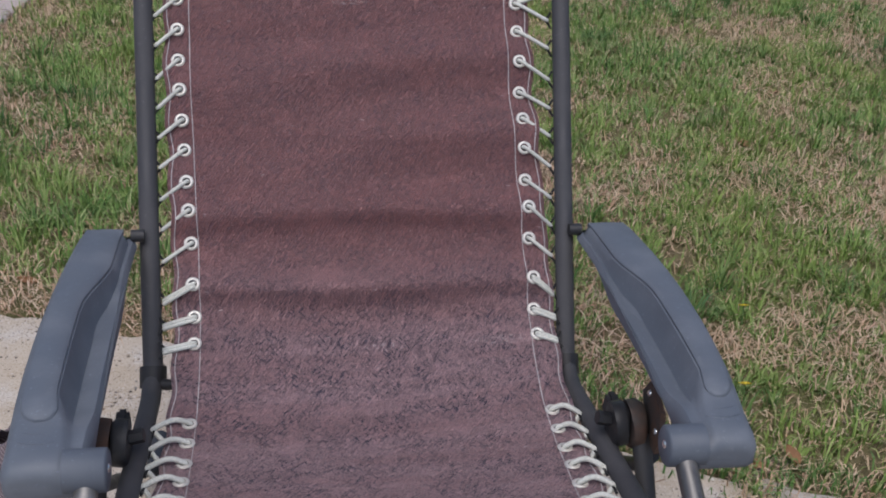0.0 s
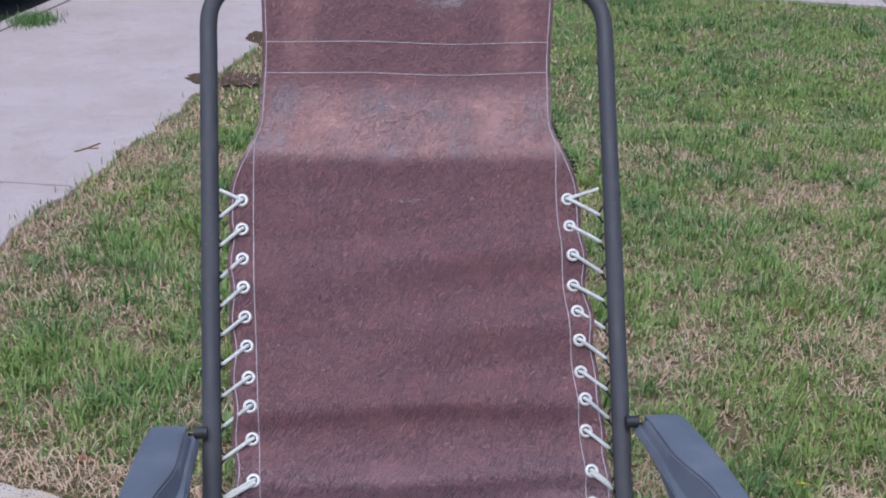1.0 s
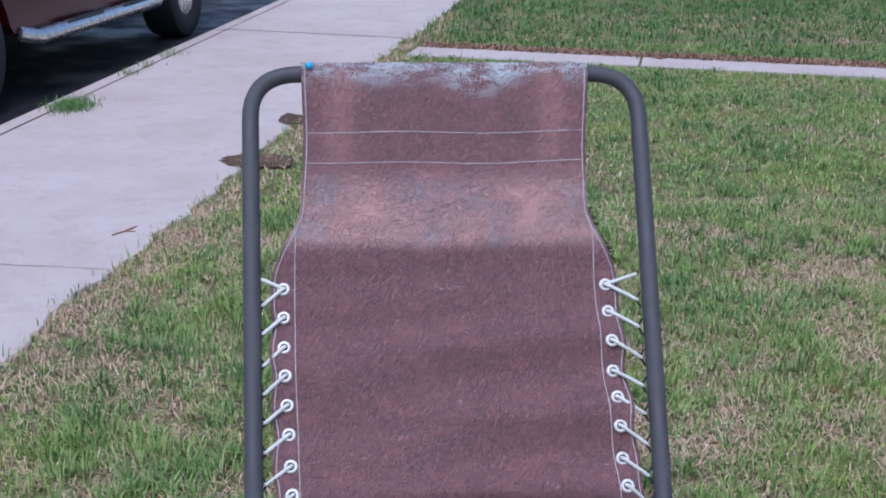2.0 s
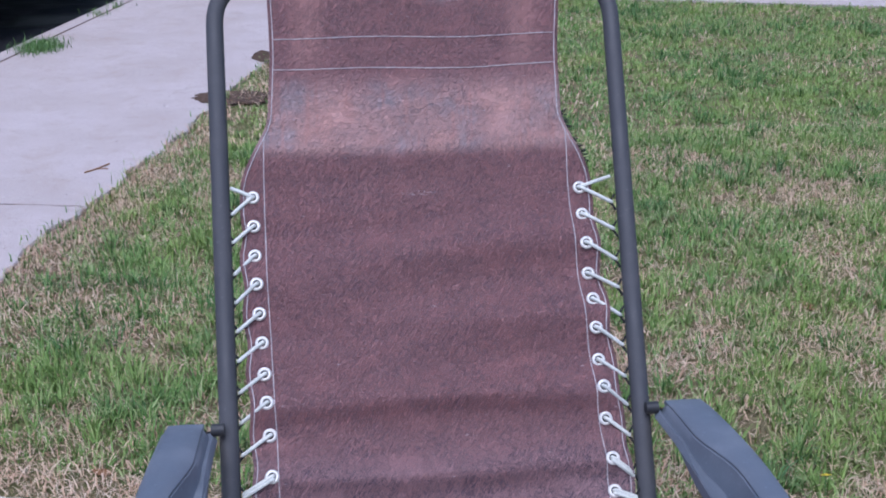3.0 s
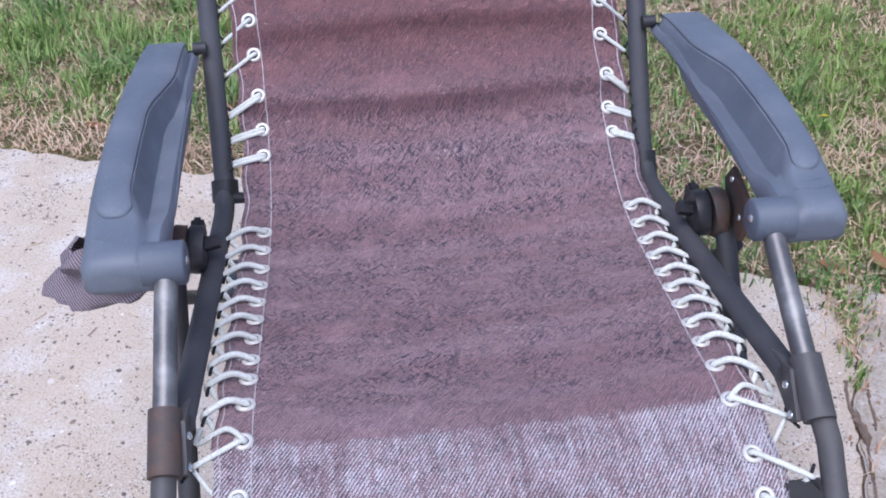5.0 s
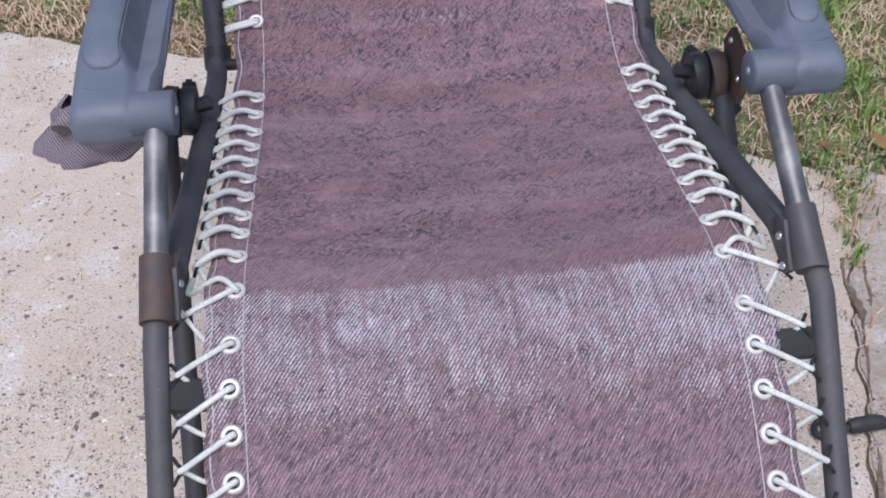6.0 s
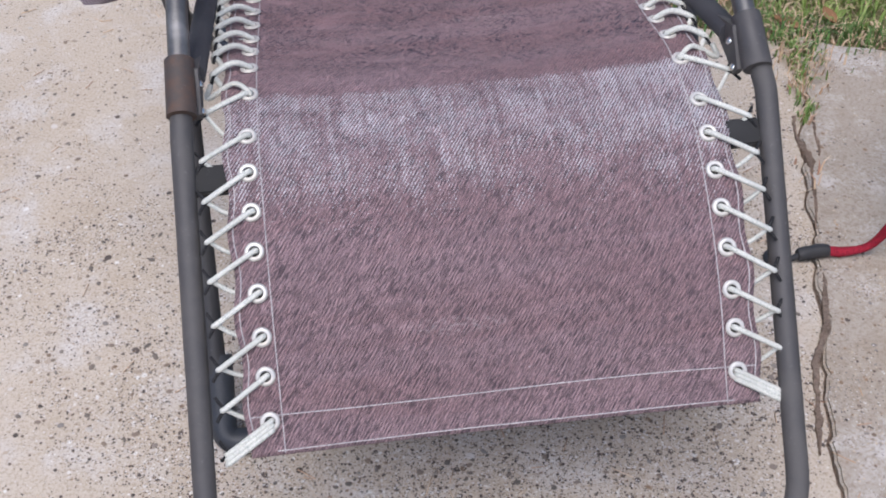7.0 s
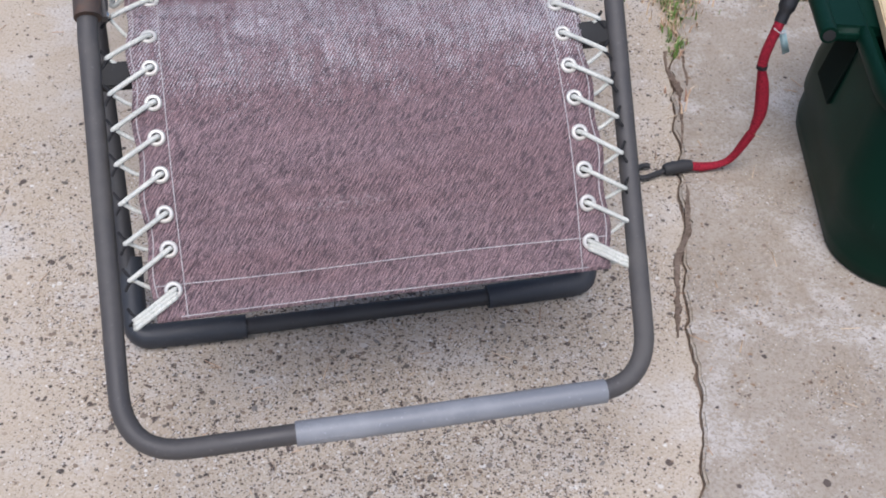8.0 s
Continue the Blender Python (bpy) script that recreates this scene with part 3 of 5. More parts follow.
def blades(name, count, region, height, width, lean, material, keep, seed, flat=0.0, clump=1, spread=0.014):
    """Many grass blades in one mesh: count over the region (x0, x1, y0, y1), in clumps, kept where keep(x, y) says so."""
    rnd = np.random.RandomState(seed)
    x0, x1, y0, y1 = region
    pts = []
    for x, y, roll in zip(rnd.uniform(x0, x1, count // clump), rnd.uniform(y0, y1, count // clump), rnd.uniform(0, 1, count // clump)):
        if x < -0.75 - 0.27 * (y - 1.2) or x > 0.55 + 0.50 * y or on_paving(x, y):
            continue
        k = keep(x, y)
        if k > roll:
            pts.append((x, y, k))
    pts = np.repeat(np.array(pts), clump, 0)
    n = len(pts)
    tip = rnd.uniform(0, 2 * np.pi, n)
    ang = tip + np.pi / 2 + rnd.uniform(-0.7, 0.7, n)
    far = np.abs(rnd.normal(0, spread, n)) * (clump > 1)
    size = np.repeat(rnd.uniform(0.6, 1.25, n // clump), clump)
    h = height * rnd.uniform(0.4, 1.2, n) * (0.6 + 0.5 * pts[:, 2]) * size
    ln = lean * rnd.uniform(0.15, 1.25, n)
    w = width * rnd.uniform(0.6, 1.3, n)
    dv = np.stack([np.cos(tip), np.sin(tip), np.zeros(n)], 1)
    base = np.stack([pts[:, 0], pts[:, 1], np.full(n, -0.016)], 1) + dv * far[:, None]
    sd = np.stack([np.cos(ang), np.sin(ang), np.zeros(n)], 1) * (w / 2)[:, None]
    up = np.array([0, 0, 1.0])
    mid = base + dv * (h * np.sin(ln * 0.5) * 0.55)[:, None] + up * (h * 0.55 * np.cos(ln * 0.5))[:, None]
    end = base + dv * (h * np.sin(ln))[:, None] + up * (h * np.cos(ln) * (1 - flat) + 0.004)[:, None]
    if flat:
        mid[:, 2] = -0.016 + (mid[:, 2] + 0.016) * (1 - flat) + rnd.uniform(0.002, 0.018, n)
        base[:, 2] += rnd.uniform(0.0, 0.014, n)
        end[:, 2] = np.maximum(end[:, 2], -0.013) + rnd.uniform(0, 0.012, n)
    verts = np.stack([base - sd, base + sd, mid + sd * 0.75, mid - sd * 0.75, end], 1).reshape(-1, 3)
    idx = np.arange(n) * 5
    loops = np.stack([idx, idx + 1, idx + 2, idx + 3, idx + 3, idx + 2, idx + 4], 1).reshape(-1)
    starts = (np.arange(n)[:, None] * 7 + np.array([0, 4])).reshape(-1)
    me = bpy.data.meshes.new(name)
    me.vertices.add(n * 5)
    me.vertices.foreach_set("co", verts.reshape(-1).astype(np.float32))
    me.loops.add(n * 7)
    me.loops.foreach_set("vertex_index", loops.astype(np.int32))
    me.polygons.add(n * 2)
    me.polygons.foreach_set("loop_start", starts.astype(np.int32))
    me.update(calc_edges=True)
    me.validate()
    me.materials.append(material)
    return new(name, me)


def patchy(scale, lo, hi, off=0.0):
    def f(x, y):
        v = noise.noise(Vector((x * scale + off, y * scale, off))) * 0.6 + noise.noise(Vector((x * scale * 3.1, y * scale * 3.1 + off, 2 + off))) * 0.4
        return max(0.0, min(1.0, (v - lo) / (hi - lo)))
    return f


def by_edge(x, y):
    """Nothing green takes hold in the strip beside the walkway."""
    if x > 0.45:
        return 0.45 if y < 1.65 else 0.75
    return max(0.0, min(1.0, (y - far_edge(x) - 0.09) / 0.10))


def fringe(x, y):
    """Dead fringe of the lawn along the sidewalk: 1 at its edge, 0 farther in."""
    return max(0.0, min(1.0, 1.0 - (x - sw_right(y) - 0.02) / (0.26 + 0.16 * noise.noise(Vector((x * 3, y * 3, 8))))))


def path_verge(x, y):
    """Fallen leaves and dead grass along the far side of the narrow path."""
    off = (x - p0.x) * 0.283 + (y - p0.y) * 0.959
    return max(0.0, 1.0 - abs(off - 0.30 - 0.05 * noise.noise(Vector((x * 2, y * 2, 3)))) / 0.17)


far_lawn = patchy(0.9, -0.75, -0.2, 5.0)
lawn_near, lawn_mid, lush_patch = patchy(2.6, -0.30, 0.16), patchy(1.7, -0.55, 0.2, 3.0), patchy(1.9, 0.02, 0.36, 9.0)
bare_near, bare_mid = patchy(2.6, 0.45, -0.25), patchy(1.7, 0.5, -0.4, 3.0)
GRASS, DEAD = "short patchy green lawn grass", "straw-coloured dead grass lying on the soil"
tagged(blades("lawn_grass", 300000, (-1.9, 2.6, 1.2, 4.4), 0.050, 0.0036, 1.0, GREEN, lambda x, y: (0.30 + 0.70 * lawn_near(x, y)) * by_edge(x, y) * (1 - 0.75 * fringe(x, y)), 1, 0.0, 14, 0.017), GRASS, "grass", kind="stuff")
tagged(blades("lawn_grass", 300000, (-1.9, 4.9, 4.2, 8.7), 0.034, 0.0042, 1.3, GREEN, lambda x, y: (0.66 + 0.34 * lawn_mid(x, y)) * (1 - path_verge(x, y)) * (1 - 0.75 * fringe(x, y)), 2, 0.0, 10, 0.022), GRASS, "grass", kind="stuff")
# far lawn: its shade is put in by using the darker blades
tagged(blades("far_grass", 90000, (0.2, 9.0, 8.0, 17.0), 0.065, 0.009, 1.0, LUSH, lambda x, y: far_lawn(x, y) * (1 - path_verge(x, y)), 3, 0.0, 6, 0.04), "dense green lawn grass beyond the path, darkened for shade", "grass", kind="stuff")
tagged(blades("grass_tuft", 160000, (-1.9, 3.6, 1.2, 8.5), 0.070, 0.0042, 0.9, LUSH, lambda x, y: (1 - path_verge(x, y)) * max(lush_patch(x, y), 0.5 if x > 0.45 and y < 1.65 else 0.0) * by_edge(x, y) * (1 - fringe(x, y)), 4, 0.0, 22, 0.02), "darker lush grass tufts in the lawn", "grass", kind="stuff")
tagged(blades("dead_grass", 210000, (-1.9, 2.7, 1.2, 4.5), 0.055, 0.0026, 1.4, STRAW, lambda x, y: (0.12 + 0.84 * max(bare_near(x, y) ** 1.3 * (1 if y < 2.6 else 0.7), 1 - by_edge(x, y), 0.9 * fringe(x, y))) * (0.75 if x > 0.45 and y < 1.75 else 1.0), 5, 0.65), DEAD, "dead grass", kind="stuff")
tagged(blades("dead_grass", 140000, (-1.9, 6.0, 4.3, 10.5), 0.065, 0.0042, 1.2, STRAW, lambda x, y: 0.06 + 0.80 * max(0.6 * bare_mid(x, y) ** 1.6, 1.15 * fringe(x, y)), 6, 0.55), DEAD, "dead grass", kind="stuff")


tagged(blades("leaf_litter", 200000, (0.4, 6.0, 6.3, 9.0), 0.045, 0.014, 1.2, LITTER, path_verge, 8, 0.25), "brown leaves and dead grass along the path edge", "leaf litter", kind="stuff")


# ---- the reclining chair ----
# centre line of the sling from the head bar to the foot end, as (y, z)
PROFILE = [(1.7550, 0.979), (1.7562, 1.006), (1.7420, 1.0230), (1.7270, 1.0120), (1.680, 0.936), (1.653, 0.900), (1.606, 0.845),
           (1.568, 0.805), (1.546, 0.764), (1.506, 0.713), (1.464, 0.661), (1.372, 0.543), (1.314, 0.472), (1.258, 0.427), (1.200, 0.404),
           (1.150, 0.396), (1.080, 0.400), (0.940, 0.424), (0.830, 0.442), (0.775, 0.441), (0.730, 0.434),
           (0.690, 0.418), (0.600, 0.353), (0.508, 0.250)]
LINE = spline([(0, y, z) for y, z in PROFILE], 14)
LEN = [0.0]
for a, b in zip(LINE, LINE[1:]):
    LEN.append(LEN[-1] + (b - a).length)


def at_s(s):
    """The place on the centre line at length s, with its run and its upper normal."""
    s = max(0.0, min(LEN[-1] - 1e-6, s))
    i = next(k for k in range(1, len(LEN)) if LEN[k] >= s)
    t = (s - LEN[i - 1]) / (LEN[i] - LEN[i - 1])
    q = LINE[i - 1].lerp(LINE[i], t)
    a, b = LINE[max(0, i - 3)], LINE[min(len(LINE) - 1, i + 2)]
    d = (b - a).normalized()
    return q, d, Vector((0, d.z, -d.y))


def s_of(y):
    """Length along the sling at which it passes y, below the head bar."""
    i = next(k for k in range(40, len(LINE)) if LINE[k].y <= y)
    t = (LINE[i - 1].y - y) / (LINE[i - 1].y - LINE[i].y)
    return LEN[i - 1] + t * (LEN[i] - LEN[i - 1])


S_END = LEN[-1]
S_TOP, S_HEAD0, S_RIDGE, S_B1, S_KNEE0 = LEN[28], s_of(1.653), s_of(1.571), s_of(1.54), s_of(0.790)
S_SEAT0, S_SEAT1 = s_of(1.258), s_of(0.80)


def ease(v, lo, hi):
    t = max(0.0, min(1.0, (v - lo) / (hi - lo)))
    return t * t * (3 - 2 * t)


def shift(s):
    """The sling is laced a little off the middle."""
    return -0.0072 + 0.011 * (1 - ease(s, S_TOP, S_B1)) + 0.0125 * ease(s, S_B1, S_SEAT0) - 0.0055 * ease(s, S_SEAT0, S_SEAT1) - 0.001 * ease(s, S_SEAT1, S_END)


def half_width(s):
    head = 0.205 - 0.007 * ease(s, S_TOP, S_HEAD0)
    return head + (0.233 - 0.198) * ease(s, S_RIDGE - 0.055, S_B1 - 0.005) + 0.002 * math.sin(s * 83) * ease(s, S_B1, S_B1 + 0.05)


def eyelet_x(s):
    return 0.2165 - 0.008 * ease(s, S_B1, S_SEAT0) + 0.004 * ease(s, S_SEAT1, S_SEAT1 + 0.1)


def folds(s, u):
    """Soft cross folds, deepest in the small of the back."""
    f = 0.0
    for y0, amp, above, below in ((1.370, 0.0170, 0.032, 0.0170), (1.311, 0.0200, 0.027, 0.0160), (1.262, 0.0045, 0.016, 0.014), (1.436, 0.0080, 0.034, 0.019), (1.492, 0.0050, 0.030, 0.020)):
        d = s - s_of(y0) - 0.004 * math.sin(3 * u + 40 * y0)
        f += amp * math.exp(-(d / (above if d < 0 else below)) ** 2) * (1 - 0.4 * u * u)
    up = ease(s, S_B1, S_B1 + 0.06) * (1 - ease(s, s_of(1.42), s_of(1.36)))
    f += 0.0062 * up * math.sin(s * 2 * math.pi / 0.115 + 1.3 * math.sin(2.1 * u) + 0.6)
    f += 0.0030 * noise.noise(Vector((u * 1.6, s * 9, 0.4))) + 0.0012 * noise.noise(Vector((u * 4, s * 24, 2.4)))
    return f


def sag(s):
    return 0.007 + 0.012 * ease(s, S_SEAT0 - 0.12, S_SEAT0 + 0.1) * (1 - ease(s, S_SEAT1 - 0.08, S_SEAT1 + 0.04))


def sling_point(s, u, lift=0.0):
    q, d, n = at_s(s)
    on = 0.0 if s < S_HEAD0 else 1.0
    off = folds(s, u) * on * ease(s, S_HEAD0, S_HEAD0 + 0.05) - sag(s) * (1 - u * u) * ease(s, S_TOP + 0.02, S_TOP + 0.2)
    return Vector((shift(s) + u * half_width(s), q.y, q.z)) + n * (off + lift)


def lace_u(x, s):
    return (x - shift(s)) / half_width(s)


chair = thing("reclining_chair", "worn maroon laced sling reclining garden chair on grey steel tubes", "chair")
SLING = sling_material()

bm = bmesh.new()
uvl = bm.loops.layers.uv.new("UVMap")
ROWS_S, COLS = 330, 44
grid, info = [], {}
for i in range(ROWS_S + 1):
    s = S_END * i / ROWS_S
    row = []
    for k in range(COLS + 1):
        u = -1 + 2 * k / COLS
        v = bm.verts.new(sling_point(s, u))
        info[v] = (u * half_width(s), s)
        row.append(v)
    grid.append(row)
for a, b in zip(grid, grid[1:]):
    for k in range(COLS):
        f = bm.faces.new((a[k], b[k], b[k + 1], a[k + 1]))
        for lp in f.loops:
            lp[uvl].uv = info[lp.vert]
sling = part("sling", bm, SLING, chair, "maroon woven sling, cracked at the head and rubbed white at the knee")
solid = sling.modifiers.new("thickness", "SOLIDIFY")
solid.thickness, solid.offset = 0.0016, -1.0


def seam(line, label=""):
    return part("seam", sweep(line, 0.00062, 5), THREAD, chair, label)


def along(u_or_x, s0, s1, is_x=False, step=0.006):
    n = max(2, int((s1 - s0) / step))
    out = []
    for i in range(n + 1):
        s = s0 + (s1 - s0) * i / n
        out.append(sling_point(s, lace_u(u_or_x + shift(s), s) if is_x else u_or_x, 0.0006))
    return out


for sg in (-1, 1):
    seam(along(sg * 0.2015, S_RIDGE - 0.02, S_END - 0.002, True), "white stitched seam")
    seam([sling_point(s, sg * (1 - 0.005 / half_width(s)), 0.0006) for s in np.linspace(S_TOP, S_END - 0.012, 190)], "white stitched hem")
for yy in (1.680, 1.653):
    s = s_of(yy)
    seam([sling_point(s + 0.0015 * math.sin(u * 5), u, 0.0006) for u in np.linspace(-0.97, 0.97, 40)], "white stitched seam")
seam([sling_point(s_of(0.531) - 0.001 * math.sin(u * 4), u, 0.0006) for u in np.linspace(-0.98, 0.98, 40)], "white stitched seam")
seam([sling_point(S_END - 0.004, u, 0.0006) for u in np.linspace(-0.9, 0.9, 40)], "white stitched hem")

# frame tubes
R_BACK, R_LEG = 0.0118, 0.0104


def tube_x(s):
    """Half the width between the side tubes beside the sling."""
    if s < S_SEAT0:
        return 0.2535 + 0.0395 * (at_s(s)[0].z - 0.386)
    return 0.2545 + 0.016 * ease(s, S_SEAT1 - 0.02, S_SEAT1 + 0.06)


def on_back(x, z):
    return (x, 1.54 + (z - 0.754) * 0.796, z)


back_line = [on_back(-0.2525, 0.392), on_back(-0.2735, 1.006), on_back(0.2825, 1.007), on_back(0.2525, 0.392)]
part("back_frame", sweep(fillet(back_line, 0.068, 9), R_BACK, 14), BACK_TUBE, chair, "dark grey bent back tube")
for sg in (-1, 1):
    side = [(sg * 0.2525, 1.258, 0.400), (sg * 0.2535, 1.225, 0.374), (sg * 0.256, 1.00, 0.416), (sg * 0.2575, 0.79, 0.463)]
    part("seat_rail", sweep(fillet(side, 0.05), R_BACK, 12), BACK_TUBE, chair, "dark grey side tube of the seat")
leg_line = [(-0.267, 0.765, 0.472), (-0.2695, 0.725, 0.442), (-0.277, 0.412, 0.171), (0.252, 0.412, 0.171), (0.2735, 0.725, 0.442), (0.268, 0.765, 0.472)]
part("foot_frame", sweep(fillet(leg_line, 0.062, 9), R_LEG, 14), TUBE, chair, "scratched dark grey foot tube")
part("grip_sleeve", sweep([(-0.112, 0.412, 0.171), (0.0, 0.4115, 0.1705), (0.205, 0.412, 0.171)], R_LEG + 0.0022, 16), GRIP, chair, "grey tape sleeve")

for k in range(9):
    part("mark", sweep([(-0.104 + 0.0052 * k, 0.4005, 0.1745), (-0.1028 + 0.0052 * k, 0.3995, 0.1715)], 0.0009, 5), GRIP, chair)

# what joins the tubes at each side
rivet_bm = bmesh.new()
bmesh.ops.create_uvsphere(rivet_bm, u_segments=10, v_segments=6, radius=0.0042, matrix=Matrix.Diagonal((1, 1, 0.5, 1)))
RIVET = mesh_of("rivet", rivet_bm, CHROME)


def rivet(at, normal, parent):
    ob = part("rivet", RIVET, None, parent, "small steel rivet")
    ob.matrix_basis = Matrix.Translation(at) @ Vector(normal).to_track_quat("Z", "Y").to_matrix().to_4x4()


for sg in (-1, 1):
    X = lambda x: sg * x
    # steel tube down from the arm into a sleeve
    part("front_post", sweep([(X(0.267), 0.900, 0.541), (X(0.267), 0.7865, 0.4832)], 0.0102, 14), STEEL, chair, "bare rubbed steel tube")
    sleeve = part("sleeve", sweep([(X(0.267), 0.786, 0.4835), (X(0.2675), 0.738, 0.456)], 0.0138, 16), RUSTY if sg < 0 else TUBE, chair, "rust-brown steel sleeve" if sg < 0 else "dark grey steel sleeve")
    ear = part("bracket", loft([[(X(0.2535) + dx, y, z) for y, z in ((0.815, 0.468), (0.80, 0.450), (0.752, 0.441), (0.744, 0.452), (0.775, 0.481))] for dx in (-0.003, 0.003)]), TUBE, chair, "riveted steel joining plate", smooth=False)
    for y, z in ((0.796, 0.4560), (0.775, 0.4620), (0.756, 0.4450)):
        rivet((X(0.2500), y, z + 0.002), (-sg, 0, 0.6), ear)
    # ring where the back folds against the seat
    clamp = part("clamp_ring", sweep([on_back(X(0.2525), 0.397), on_back(X(0.2525), 0.377)], R_BACK + 0.0042, 16), BLACK, chair, "black plastic ring")
    part("knob", sweep([(X(0.247), 1.240, 0.383), (X(0.224), 1.232, 0.386)], [0.0075, 0.0062], 12), BLACK, clamp)
    # hinge under the arm
    hinge = part("hinge_plate", loft([[(X(0.3005) + dx, y, z) for y, z in ((1.034, 0.420), (1.026, 0.440), (1.036, 0.474), (1.080, 0.484), (1.096, 0.460), (1.075, 0.424))] for dx in (-0.003, 0.003)]), RUSTY, chair, "rusted dark steel hinge plate", smooth=False)
    part("spacer", sweep([(X(0.2595), 1.078, 0.428), (X(0.2620), 1.078, 0.428), (X(0.2740), 1.078, 0.430), (X(0.2755), 1.078, 0.430)], [0.0225, 0.0255, 0.0255, 0.0225], 20), BLACK, hinge, "black plastic spacer")
    part("spacer", sweep([(X(0.2775), 1.074, 0.430), (X(0.2795), 1.074, 0.430), (X(0.2900), 1.074, 0.432), (X(0.2930), 1.074, 0.432)], [0.0245, 0.0275, 0.0275, 0.0240], 20), RUSTY, hinge, "rust-stained round hinge boss")
    part("bolt", sweep([(X(0.2440), 1.080, 0.437), (X(0.2595), 1.080, 0.433)], 0.0080, 6), BLACK, hinge, "black hexagonal bolt head", False)
    part("hinge_block", box((0.014, 0.040, 0.030), (X(0.2685), 1.100, 0.428), 0.004, Matrix.Rotation(radians(10), 4, "X")), BLACK, hinge, "black moulded hinge block", False)
    for y, z in ((1.040, 0.446), (1.074, 0.472)):
        rivet((X(0.2968), y, z), (-sg, 0, 0.2), hinge)
    # bumper that rests on the leg
    part("bumper", box((0.034, 0.026, 0.015), (X(0.246), 0.699, 0.411), 0.0018, Matrix.Rotation(radians(38), 4, "X")), RUBBER, chair, "black plastic bumper", False)
    # legs of the folding base
    part("front_leg", sweep([(X(0.291), 1.062, 0.425), (X(0.291), 1.035, 0.396), (X(0.291), 0.725, 0.028)], 0.0112, 12, flat=0.8), LEG, chair, "black steel leg tube")
    part("rear_leg", sweep([(X(0.303), 1.055, 0.400), (X(0.303), 1.075, 0.370), (X(0.303), 1.51, 0.018)], 0.0108, 12, flat=0.8), LEG, chair, "black steel leg tube")

# feet of the base: bars with moulded end caps, lying on the slab
for y0, w in ((0.708, 0.300), (1.51, 0.308)):
    part("foot_bar", sweep([(-w + 0.02, y0, 0.0145), (w - 0.02, y0, 0.0145)], 0.0112, 12), LEG, chair, "black steel foot bar")
    for sg in (-1, 1):
        capl = fillet([(sg * (w - 0.012), y0 + 0.075, 0.085 if y0 < 1 else 0.018), (sg * (w - 0.010), y0 + 0.002, 0.016), (sg * (w - 0.145), y0, 0.0148)], 0.02, 6)
        part("foot_cap", sweep(capl, 0.0155, 14), FOOT_PLASTIC, chair, "black moulded foot cap")


# arm rests
ARM_IN, ARM_OUT, ARM_REAR, ARM_FRONT = 0.2685, 0.333, 1.346, 0.908


def arm_shape(t, sg):
    """Inner and outer side, top and the width of the hollow along the inner edge, from the rear (0) to the front (1)."""
    if sg > 0:
        xi, xo = ARM_IN + 0.004 * t, ARM_OUT + 0.001 + 0.013 * math.sin(math.pi * min(1, 0.1 + 0.80 * t)) - 0.003 * t
    else:
        xi, xo = ARM_IN - 0.002 * t, ARM_OUT - 0.001 + 0.009 * math.sin(math.pi * min(1, 0.1 + 0.7 * t))
    zt = 0.537 + 0.033 * math.sin(math.pi * min(1, t * 1.05) * 0.62) - 0.004 * ease(t, 0.8, 1)
    hollow = 0.013 + 0.0190 * ease(t, 0.26, 0.50) - 0.014 * ease(t, 0.82, 0.98)
    return xi, xo, zt, hollow


